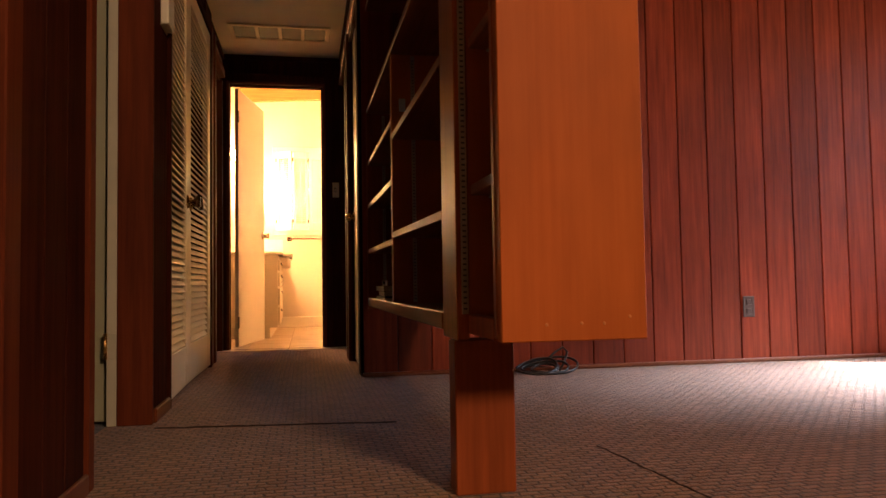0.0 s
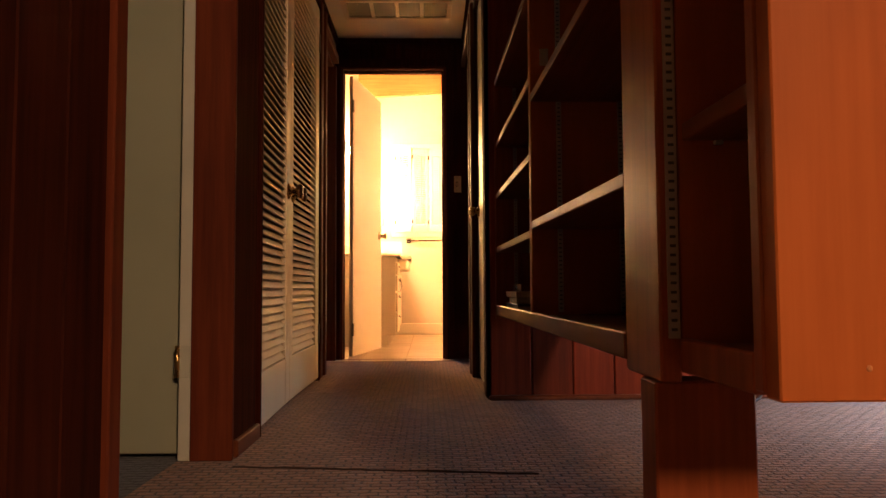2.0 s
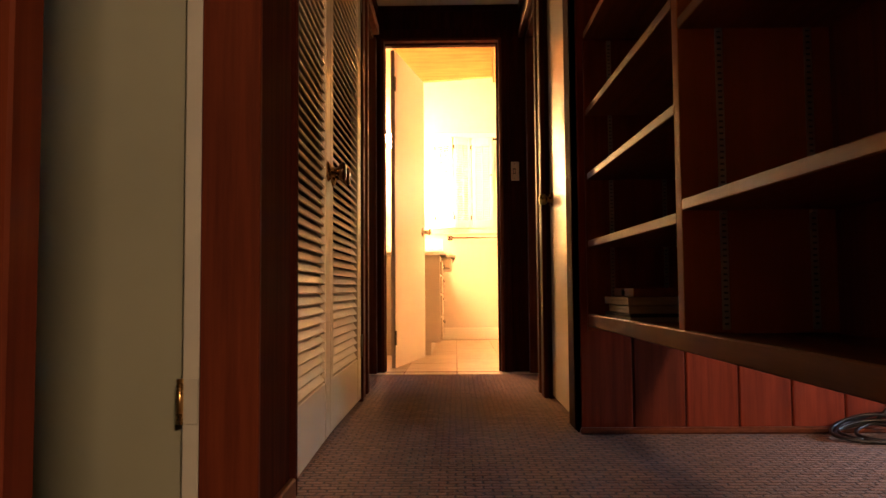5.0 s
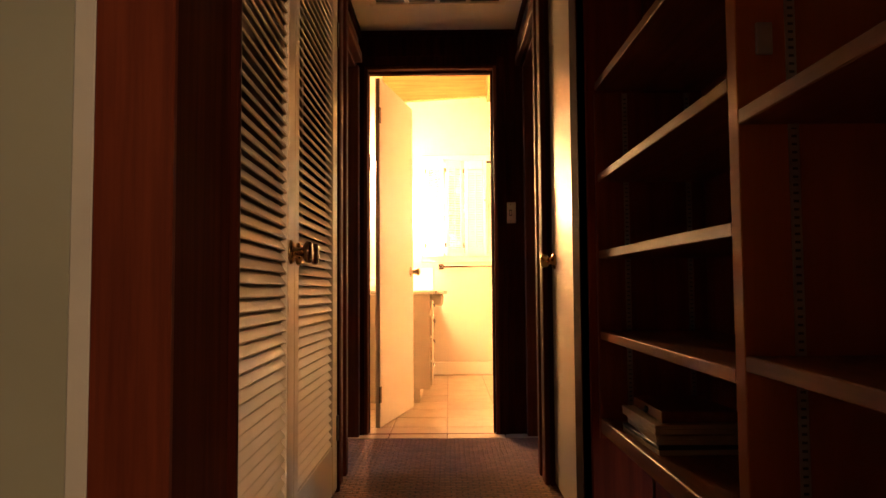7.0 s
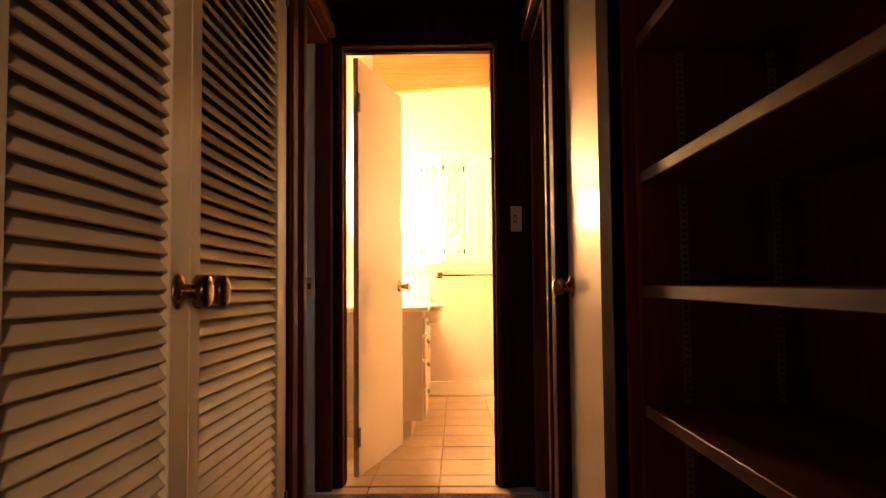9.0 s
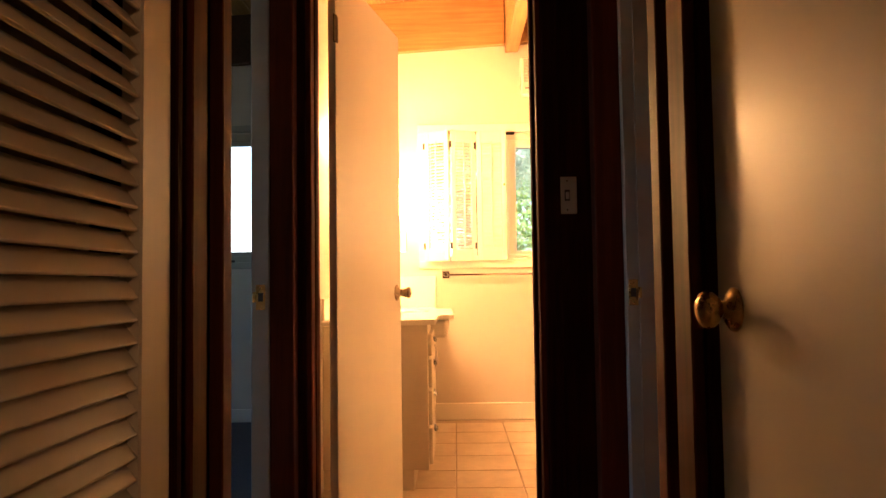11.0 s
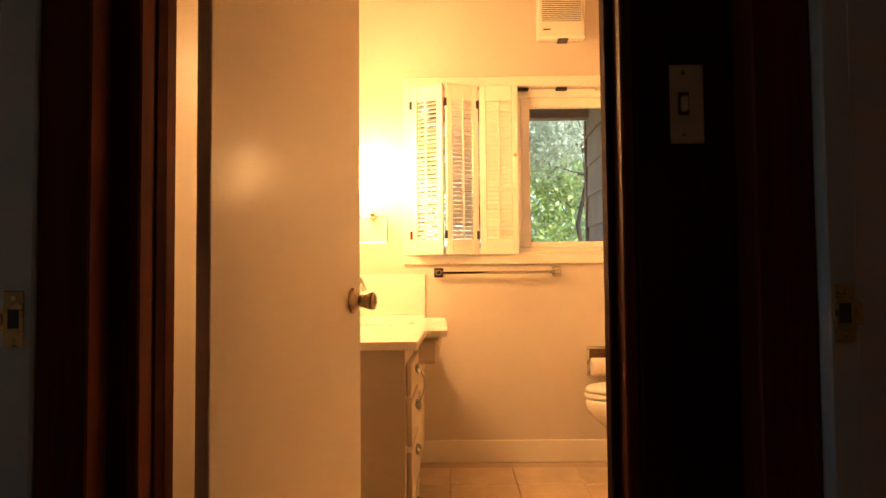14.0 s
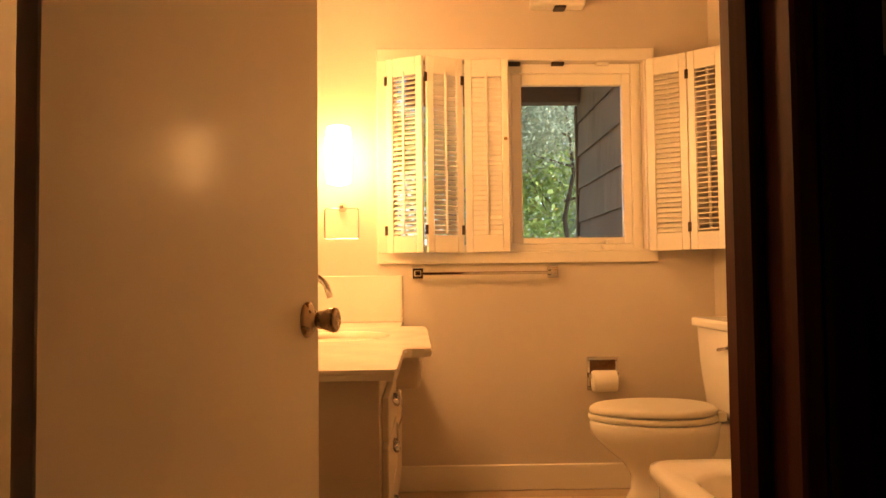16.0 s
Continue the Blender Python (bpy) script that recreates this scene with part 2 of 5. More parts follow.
ROOF = paint("grey_roof_shingle", (0.075, 0.073, 0.070), 0.95, 0.3, 0.4, 12.0, 60.0)
SOFFIT = wood("brown_soffit", (0.20, 0.13, 0.09), (0.32, 0.21, 0.14), "x", 0.7, 0.2)
BARK = wood("bark", (0.07, 0.05, 0.035), (0.17, 0.13, 0.10), "z", 0.9, 0.2, 0.8)
LEAF = leaf_mat("green_leaves", (0.09, 0.15, 0.03), (0.20, 0.28, 0.07), (0.38, 0.48, 0.16))
NEEDLE = leaf_mat("grey_green_needles", (0.14, 0.18, 0.11), (0.30, 0.35, 0.25), (0.46, 0.52, 0.38))
SAGE = paint("sage_trim_paint", (0.22, 0.27, 0.24), 0.6, 0.2, 0.05, 5.0)
SOIL = paint("dry_ground", (0.20, 0.17, 0.10), 0.95, 0.4, 0.5, 2.0, 30.0)


# ---- mesh helpers ----
def box(bm, a, b, bevel=0.0, seg=1):
    x0, x1 = sorted((a[0], b[0]))
    y0, y1 = sorted((a[1], b[1]))
    z0, z1 = sorted((a[2], b[2]))
    vs = [bm.verts.new((x, y, z)) for x in (x0, x1) for y in (y0, y1) for z in (z0, z1)]
    fs = [bm.faces.new([vs[i] for i in q]) for q in ((0, 1, 3, 2), (4, 6, 7, 5), (0, 4, 5, 1), (2, 3, 7, 6), (0, 2, 6, 4), (1, 5, 7, 3))]
    if bevel:
        es = list({e for f in fs for e in f.edges})
        bmesh.ops.bevel(bm, geom=es, offset=bevel, segments=seg, affect="EDGES", profile=0.5)
    return vs


def B(a, b, bevel=0.0, seg=1):
    bm = bmesh.new()
    box(bm, a, b, bevel, seg)
    return bm


def lathe(bm, profile, m, seg=24, cap=True):
    """A profile of (radius, height) turned round the z axis, then laid by m."""
    rings = []
    for r, h in profile:
        rings.append([bm.verts.new(m @ Vector((r * math.cos(2 * math.pi * i / seg), r * math.sin(2 * math.pi * i / seg), h))) for i in range(seg)])
    for p, q in zip(rings, rings[1:]):
        for i in range(seg):
            f = bm.faces.new((p[i], p[(i + 1) % seg], q[(i + 1) % seg], q[i]))
            f.smooth = True
    if cap:
        bm.faces.new(rings[0][::-1])
        bm.faces.new(rings[-1])
    return bm


def tube(bm, pts, r, seg=10, r_end=None):
    """A round bar along the points."""
    pts = [Vector(p) for p in pts]
    rings = []
    side = None
    for i, p in enumerate(pts):
        d = (pts[min(i + 1, len(pts) - 1)] - pts[max(i - 1, 0)]).normalized()
        if side is None or abs(side.dot(d)) > 0.95:
            side = d.orthogonal().normalized()
        side = (side - d * side.dot(d)).normalized()
        up = d.cross(side)
        rr = r if r_end is None else r + (r_end - r) * i / (len(pts) - 1)
        rings.append([bm.verts.new(p + rr * (math.cos(2 * math.pi * k / seg) * side + math.sin(2 * math.pi * k / seg) * up)) for k in range(seg)])
    for p, q in zip(rings, rings[1:]):
        for k in range(seg):
            f = bm.faces.new((p[k], p[(k + 1) % seg], q[(k + 1) % seg], q[k]))
            f.smooth = True
    bm.faces.new(rings[0][::-1])
    bm.faces.new(rings[-1])
    return bm


def loft(bm, rings, cap=True, close=False):
    """Skin a row of rings of equal count."""
    vr = [[bm.verts.new(p) for p in r] for r in rings]
    n = len(vr[0])
    for p, q in zip(vr, vr[1:]):
        for k in range(n):
            f = bm.faces.new((p[k], p[(k + 1) % n], q[(k + 1) % n], q[k]))
            f.smooth = True
    if cap:
        bm.faces.new(vr[0][::-1])
        bm.faces.new(vr[-1])
    return bm


def meshed(name, bm, material):
    bmesh.ops.recalc_face_normals(bm, faces=bm.faces)
    me = bpy.data.meshes.new(name)
    bm.to_mesh(me)
    bm.free()
    me.materials.append(material)
    return me


def part(name, bm, material, parent, label=""):
    ob = new(name, meshed(name, bm, material))
    ob.parent = parent
    if label:
        ob["label"] = label
    return ob


def piece(name, me, parent, loc, rot=(0, 0, 0)):
    """One more object on a shared mesh."""
    ob = new(name, me)
    ob.parent = parent
    ob.location = loc
    ob.rotation_euler = rot
    return ob


def thing(name, m, label, category, group="", kind=""):
    ob = new(name)
    ob.empty_display_size = 0.05
    ob.matrix_world = m
    return tagged(ob, label, category, group, kind)


def structure(name, bm, material, label="", category=""):
    return tagged(new(name, meshed(name, bm, material)), label, category, kind="structure")


def solid_wall(name, boxes, material, label, category="wall"):
    bm = bmesh.new()
    for a, b in boxes:
        box(bm, a, b)
    return structure(name, bm, material, label, category)

# ---- the large structure ----
FLOOR_T = 0.1
solid_wall("floor_carpet", [((-0.6, -4.0, -FLOOR_T), (4.5, 3.75, 0.0)), ((-0.62, 3.75, -FLOOR_T), (0.5, 5.515, 0.0))], CARPET, "brown-grey looped carpet worn along the hallway", "floor")
solid_wall("floor_side_room", [((-2.6, 0.9, -FLOOR_T), (-0.6, 2.9, -0.002))], BLUECARPET, "dark carpet of the side room", "floor")
solid_wall("floor_bedroom", [((-4.6, 4.4, -FLOOR_T), (-0.62, 8.36, -0.002))], BLUECARPET, "dark blue-grey bedroom carpet", "floor")
solid_wall("floor_right_room", [((0.5, 3.75, -FLOOR_T), (2.6, 5.5, -0.002))], BLUECARPET, "dark carpet of the unlit room", "floor")
bath_floor = solid_wall("floor_bathroom", [((-0.68, 5.515, -FLOOR_T), (1.30, 8.36, -0.001))], GROUT, "tan tile bathroom floor with pale grout", "floor")

# living room shell
wall_panel = solid_wall("wall_panelled", [((0.37, 3.668, 0), (4.5, 3.76, 2.45))], PANEL_GAP, "red-brown vertical wood panel wall")
solid_wall("wall_living_right", [((4.4, -4, 0), (4.5, 2.25, 2.45)), ((4.4, 2.80, 0), (4.5, 3.668, 2.45)), ((4.4, 2.25, 2.12), (4.5, 2.80, 2.45)), ((4.4, 2.25, 0), (4.5, 2.80, 0.5))], WHITEWALL, "plain wall with a glazed door opening")
solid_wall("wall_living_back", [((-0.6, -4.1, 0), (4.5, -4.0, 2.45))], PANEL, "plain wood wall behind the walker")
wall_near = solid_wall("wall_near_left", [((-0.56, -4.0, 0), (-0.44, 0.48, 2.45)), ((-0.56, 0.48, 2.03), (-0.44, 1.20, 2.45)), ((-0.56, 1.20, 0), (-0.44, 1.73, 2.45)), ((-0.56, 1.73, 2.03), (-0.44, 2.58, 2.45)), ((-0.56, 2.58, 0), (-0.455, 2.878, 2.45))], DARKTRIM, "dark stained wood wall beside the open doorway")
solid_wall("ceiling_living", [((-0.6, -4.0, 2.45), (4.5, 3.76, 2.55))], CEIL, "plain off-white ceiling", "ceiling")
solid_wall("ceiling_hall", [((-0.60, 2.1, 2.245), (0.40, 5.50, 2.30)), ((-0.6, 2.06, 2.245), (0.9, 2.1, 2.45))], CEIL, "off-white hallway ceiling", "ceiling")

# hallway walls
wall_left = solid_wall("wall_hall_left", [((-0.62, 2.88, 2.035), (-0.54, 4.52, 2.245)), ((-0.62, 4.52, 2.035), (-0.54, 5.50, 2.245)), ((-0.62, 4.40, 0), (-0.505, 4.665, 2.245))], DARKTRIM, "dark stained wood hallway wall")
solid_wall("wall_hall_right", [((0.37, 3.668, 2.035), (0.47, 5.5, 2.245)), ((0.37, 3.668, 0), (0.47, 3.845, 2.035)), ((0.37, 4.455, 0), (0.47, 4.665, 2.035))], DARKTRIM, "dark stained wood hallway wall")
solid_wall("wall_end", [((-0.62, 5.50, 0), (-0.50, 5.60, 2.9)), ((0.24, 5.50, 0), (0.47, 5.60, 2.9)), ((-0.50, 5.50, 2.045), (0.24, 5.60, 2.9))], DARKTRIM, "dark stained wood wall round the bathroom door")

# closet behind the louver doors, near closet, side room
solid_wall("wall_closet", [((-1.15, 2.86, 0), (-1.05, 4.42, 2.3)), ((-1.05, 2.862, 0), (-0.563, 2.878, 2.3)), ((-1.05, 4.36, 0), (-0.62, 4.42, 2.3)), ((-1.15, 2.9, 2.25), (-0.62, 4.42, 2.3)), ((-1.15, 2.9, -0.1), (-0.6, 4.42, -0.004))], TANWALL, "plain closet walls")
solid_wall("wall_near_closet", [((-1.15, 0.43, 0), (-1.05, 1.25, 2.3)), ((-1.05, 0.38, 0), (-0.56, 0.46, 2.3)), ((-1.05, 1.21, 0), (-0.56, 1.25, 2.3)), ((-1.15, 0.43, 2.25), (-0.56, 1.25, 2.3)), ((-1.15, 0.43, -0.1), (-0.6, 1.25, -0.004))], TANWALL, "plain closet walls")
solid_wall("wall_side_room", [((-2.7, 0.95, 0), (-2.6, 2.85, 1.5)), ((-2.7, 0.95, 1.72), (-2.6, 2.85, 2.45)), ((-2.7, 0.95, 1.5), (-2.6, 1.3, 1.72)), ((-2.7, 1.5, 1.5), (-2.6, 2.85, 1.72)), ((-2.7, 2.78, 0), (-1.15, 2.86, 2.45)), ((-1.15, 2.78, 0), (-0.62, 2.86, 2.45)), ((-2.7, 1.255, 0), (-0.56, 1.305, 2.45)), ((-2.7, 0.95, 2.45), (-0.56, 2.9, 2.5))], WHITEWALL, "plain pale walls of the side room")

# bathroom and bedroom share the outer wall
OUT = 8.36
ROOF_Z = lambda x: 2.615 + 0.06 * x
bm = bmesh.new()
for a, b in (((-4.6, OUT, -0.3), (-3.4, OUT + 0.14, 3.0)), ((-3.4, OUT, -0.3), (-1.3, OUT + 0.14, 1.116)), ((-3.4, OUT, 2.045), (-1.3, OUT + 0.14, 3.0)), ((-1.3, OUT, -0.3), (-0.675, OUT + 0.14, 3.0))):
    box(bm, a, b)
structure("wall_bedroom_outer", bm, GREYWALL, "grey painted bedroom wall with a wide window opening", "wall")
bm = bmesh.new()
for a, b in (((-0.675, OUT, -0.3), (-0.24, OUT + 0.14, 3.2)), ((0.98, OUT, -0.3), (1.4, OUT + 0.14, 3.2)), ((-0.24, OUT, -0.3), (0.98, OUT + 0.14, 1.11)), ((-0.24, OUT, 2.02), (0.98, OUT + 0.14, 3.2))):
    box(bm, a, b)
structure("wall_bath_outer", bm, BATHWALL, "warm beige painted bathroom wall with a window opening", "wall")
solid_wall("wall_bath_left", [((-0.6915, 5.6, 0), (-0.655, OUT, 3.2))], BATHWALL, "beige painted bathroom wall behind the vanity")
solid_wall("wall_bath_right", [((1.30, 5.6, 0), (1.40, OUT, 3.2))], BATHWALL, "beige painted bathroom wall behind the toilet")
solid_wall("wall_bath_front", [((-0.655, 5.604, 0), (-0.50, 5.63, 3.2)), ((0.24, 5.604, 0), (1.30, 5.63, 3.2)), ((-0.50, 5.604, 2.045), (0.24, 5.63, 3.2))], BATHWALL, "beige painted wall round the bathroom door")
# its square opening is added out of view, to brighten the bedroom with sky
solid_wall("wall_bedroom_left", [((-4.7, 4.4, 0), (-4.6, 4.6, 3.0)), ((-4.7, 5.6, 0), (-4.6, OUT, 3.0)), ((-4.7, 4.6, 0), (-4.6, 5.6, 1.05)), ((-4.7, 4.6, 2.05), (-4.6, 5.6, 3.0))], GREYWALL, "grey painted bedroom wall")
solid_wall("wall_bedroom_front", [((-4.6, 4.42, 0), (-0.72, 4.50, 3.0)), ((-0.72, 4.42, 0), (-0.62, 4.50, 2.3)), ((-0.66, 4.50, 0), (-0.62, 4.664, 3.0))], GREYWALL, "grey painted bedroom wall")
solid_wall("wall_bedroom_right", [((-0.70, 5.62, 0), (-0.692, OUT, 3.0)), ((-0.652, 5.50, 0), (-0.62, 5.60, 3.0)), ((-0.66, 4.5, 2.04), (-0.62, 5.50, 3.0))], GREYWALL, "grey painted bedroom wall")
# small unseen opening in the far side, added to let sky light reach the wall
solid_wall("wall_right_room", [((0.47, 5.50, 0), (2.6, 5.60, 2.5)), ((2.6, 3.76, 0), (2.7, 4.9, 2.5)), ((2.6, 5.15, 0), (2.7, 5.6, 2.5)), ((2.6, 4.9, 0), (2.7, 5.15, 1.5)), ((2.6, 4.9, 1.8), (2.7, 5.15, 2.5)), ((0.47, 4.60, 0), (2.6, 4.66, 2.5)), ((0.47, 4.46, 0), (0.50, 4.60, 2.5)), ((0.40, 4.60, 2.3), (2.7, 5.6, 2.5)), ((0.50, 3.76, 0), (0.56, 4.6, 2.5))], TANWALL, "tan painted wall of the unlit room with a small added opening")

# sloping plank roof over bathroom and bedroom
bm = bmesh.new()
y0, y1, w = 5.45, OUT + 0.9, 0.135
x = -4.7
while x < 1.5:
    za, zb = ROOF_Z(x) + 0.36, ROOF_Z(x + w) + 0.36
    vs = [bm.verts.new(c) for c in ((x + 0.004, y0, za), (x + w - 0.004, y0, zb), (x + w - 0.004, y1, zb), (x + 0.004, y1, za), (x + 0.004, y0, za + 0.04), (x + w - 0.004, y0, zb + 0.04), (x + w - 0.004, y1, zb + 0.04), (x + 0.004, y1, za + 0.04))]
    for q in ((0, 3, 2, 1), (4, 5, 6, 7), (0, 1, 5, 4), (1, 2, 6, 5), (2, 3, 7, 6), (3, 0, 4, 7)):
        bm.faces.new([vs[i] for i in q])
    x += w
structure("ceiling_planks", bm, PINE, "knotty pine plank ceiling", "ceiling")
bm = bmesh.new()
vs = [bm.verts.new(c) for x_ in (-4.7, 1.5) for c in ((x_, 4.2, ROOF_Z(x_) + 0.405), (x_, y1, ROOF_Z(x_) + 0.405), (x_, y1, ROOF_Z(x_) + 0.5), (x_, 4.2, ROOF_Z(x_) + 0.5))]
for q in ((0, 1, 2, 3), (4, 7, 6, 5), (0, 4, 5, 1), (1, 5, 6, 2), (2, 6, 7, 3), (3, 7, 4, 0)):
    bm.faces.new([vs[i] for i in q])
structure("roof_deck", bm, ROOF, "grey roof deck over the bathroom and bedroom", "roof")


def beam(name, x0, x1, ya, yb, drop, material, label):
    bm = bmesh.new()
    vs = [bm.verts.new((x_, y_, ROOF_Z(x_) + h)) for x_ in (x0, x1) for y_ in (ya, yb) for h in (-drop, 0.358)]
    for q in ((0, 1, 3, 2), (4, 6, 7, 5), (0, 4, 5, 1), (2, 3, 7, 6), (0, 2, 6, 4), (1, 5, 7, 3)):
        bm.faces.new([vs[i] for i in q])
    bmesh.ops.bevel(bm, geom=list(bm.edges), offset=0.004, segments=1, affect="EDGES")
    return structure(name, bm, material, label, "beam")


beam("ceiling_beam_1", -0.65, 0.335, 8.30, 8.355, 0.0, PINE_X, "wide pine board along the top of the wall")
beam("ceiling_beam_2", 0.34, 0.43, 5.65, 8.355, 0.05, PINE, "pine roof beam running over the bathroom")
beam("ceiling_beam_3", 0.435, 1.295, 8.30, 8.355, 0.0, PINE_X, "wide pine board along the top of the wall")
beam("ceiling_beam_4", -4.55, -0.705, 8.30, 8.355, -0.005, DARKROOF, "dark wood board along the top of the bedroom wall")


# ---- door frames and trim ----
def trim(name, boxes, material, label="", bevel=0.003):
    bm = bmesh.new()
    for a, b in boxes:
        box(bm, a, b, bevel)
    return structure(name, bm, material, label or "stained wood trim", "trim")


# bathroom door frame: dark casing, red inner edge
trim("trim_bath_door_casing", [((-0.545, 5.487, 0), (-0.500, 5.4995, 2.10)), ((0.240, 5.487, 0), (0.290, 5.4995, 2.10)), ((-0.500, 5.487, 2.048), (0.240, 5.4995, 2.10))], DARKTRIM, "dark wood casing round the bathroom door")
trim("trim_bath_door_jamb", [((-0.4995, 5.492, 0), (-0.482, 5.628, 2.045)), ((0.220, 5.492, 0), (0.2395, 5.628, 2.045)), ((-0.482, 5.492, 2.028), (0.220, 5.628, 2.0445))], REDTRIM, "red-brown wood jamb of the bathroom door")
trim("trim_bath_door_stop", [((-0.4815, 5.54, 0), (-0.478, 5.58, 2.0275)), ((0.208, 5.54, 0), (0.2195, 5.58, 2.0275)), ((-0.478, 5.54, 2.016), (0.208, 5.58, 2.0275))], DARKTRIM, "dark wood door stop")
# doorway to the bedroom
trim("trim_bedroom_jamb", [((-0.597, 5.430, 0), (-0.525, 5.4995, 2.035)), ((-0.645, 4.6655, 0), (-0.506, 4.68, 2.035)), ((-0.645, 4.68, 2.02), (-0.54, 5.43, 2.0345))], REDTRIM, "red-brown wood jamb of the bedroom doorway")
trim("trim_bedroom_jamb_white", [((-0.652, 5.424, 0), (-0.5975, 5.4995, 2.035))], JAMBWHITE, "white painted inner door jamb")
trim("trim_bedroom_casing", [((-0.539, 4.675, 2.0355), (-0.50, 5.4, 2.09)), ((-0.5045, 4.466, 0.0), (-0.478, 4.537, 2.10)), ((-0.5045, 4.618, 0.0), (-0.476, 4.672, 2.10))], REDTRIM, "red-brown wood casing of the bedroom doorway")
# doorway to the right room
trim("trim_right_jamb", [((0.385, 5.43, 0), (0.465, 5.4995, 2.035)), ((0.372, 4.6655, 0), (0.465, 4.68, 2.035)), ((0.385, 4.68, 2.02), (0.465, 5.43, 2.0345))], REDTRIM, "red-brown wood jamb of the right doorway")
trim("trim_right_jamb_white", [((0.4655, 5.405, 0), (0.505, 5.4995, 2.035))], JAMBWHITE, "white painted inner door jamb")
trim("trim_right_casing", [((0.345, 4.61, 0), (0.3695, 4.666, 2.09)), ((0.348, 4.46, 0), (0.3695, 4.55, 2.09)), ((0.345, 4.67, 2.0355), (0.3695, 5.48, 2.09))], REDTRIM, "red-brown wood casing of the right doorway")
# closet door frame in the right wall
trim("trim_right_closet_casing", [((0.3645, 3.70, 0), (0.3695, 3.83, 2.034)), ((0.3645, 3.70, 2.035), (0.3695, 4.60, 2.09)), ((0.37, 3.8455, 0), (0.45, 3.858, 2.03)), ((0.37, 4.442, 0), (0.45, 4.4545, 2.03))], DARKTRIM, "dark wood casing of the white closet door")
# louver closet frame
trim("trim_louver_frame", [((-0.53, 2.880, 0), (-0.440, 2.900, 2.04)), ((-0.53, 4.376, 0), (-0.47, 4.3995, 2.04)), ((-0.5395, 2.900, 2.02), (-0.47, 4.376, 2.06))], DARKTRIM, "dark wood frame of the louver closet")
# doorway to the side room
trim("trim_side_room_jamb", [((-0.565, 2.562, 0), (-0.445, 2.5795, 2.035)), ((-0.565, 2.563, 2.02), (-0.445, 1.75, 2.0345)), ((-0.58, 1.7305, 0), (-0.44, 1.745, 2.035))], REDTRIM, "red-brown wood jamb of the side doorway")
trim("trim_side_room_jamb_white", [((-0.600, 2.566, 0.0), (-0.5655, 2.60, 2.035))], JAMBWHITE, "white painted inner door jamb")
trim("trim_side_room_casing", [((-0.4395, 1.695, 0), (-0.415, 1.742, 2.09)), ((-0.4395, 1.205, 0), (-0.418, 1.28, 2.09))], REDTRIM, "red-brown wood casing strips")
# crown strips under the hall ceiling
trim("trim_hall_crown", [((-0.5395, 2.96, 2.20), (-0.515, 5.487, 2.2445)), ((0.345, 3.67, 2.20), (0.3695, 5.487, 2.2445)), ((-0.515, 5.475, 2.21), (0.345, 5.4995, 2.2445))], DARKTRIM, "dark wood strip under the hallway ceiling")
trim("trim_hall_upper_boards", [((-0.5395, 2.98, 2.10), (-0.530, 5.48, 2.1995)), ((0.360, 3.68, 2.10), (0.3695, 5.48, 2.1995))], REDTRIM_Y, "red-brown boards above the hallway doors")
trim("baseboard_living", [((0.372, 3.625, 0), (4.4, 3.649, 0.022))], REDTRIM_Y, "low red-brown quarter round along the panel wall", 0.006)
trim("baseboard_near", [((-0.4245, 1.285, 0), (-0.412, 1.69, 0.05)), ((-0.4545, 2.60, 0), (-0.438, 2.876, 0.05))], REDTRIM_Y, "low wood baseboard", 0.004)
trim("baseboard_bath", [((-0.65, 8.343, 0), (1.295, 8.3595, 0.118))], SHUTTER, "white painted bathroom baseboard", 0.004)
trim("baseboard_bedroom", [((-4.55, 8.343, 0), (-0.705, 8.3595, 0.09))], SHUTTER, "white painted bedroom baseboard", 0.004)
trim("threshold", [((-0.482, 5.505, -0.004), (0.220, 5.53, 0.004))], REDTRIM_Y, "worn wooden threshold at the bathroom door", 0.002)


# ---- doors ----
def knob_parts(parent, at, turn, material, dark, shape="round", both=False):
    """Rosette and knob standing off a door face at a place, turned by turn."""
    m = Matrix.Translation(at) @ turn
    bm = bmesh.new()
    lathe(bm, [(0.034, 0.0), (0.034, 0.004), (0.026, 0.010), (0.014, 0.013), (0.012, 0.030)], m, 28)
    part("rosette", bm, material, parent)
    bm = bmesh.new()
    if shape == "cup":
        lathe(bm, [(0.012, 0.018), (0.017, 0.024), (0.018, 0.034), (0.022, 0.044), (0.024, 0.052), (0.022, 0.059), (0.013, 0.062), (0.009, 0.059)], m, 28)
    elif shape == "disc":
        lathe(bm, [(0.011, 0.026), (0.016, 0.034), (0.026, 0.040), (0.031, 0.046), (0.031, 0.054), (0.027, 0.060), (0.014, 0.062)], m, 28)
    else:
        lathe(bm, [(0.011, 0.020), (0.020, 0.026), (0.027, 0.034), (0.029, 0.042), (0.026, 0.051), (0.016, 0.057), (0.006, 0.059)], m, 28)
    part("knob", bm, dark, parent)


def hinge_leafs(parent, at, h=0.09, material=None):
    bm = bmesh.new()
    x, y, z = at
    tube(bm, [(x, y, z - h / 2), (x, y, z + h / 2)], 0.006, 10)
    box(bm, (x - 0.018, y - 0.004, z - h / 2), (x + 0.018, y + 0.001, z + h / 2), 0.001)
    part("hinge", bm, material or IRON, parent)


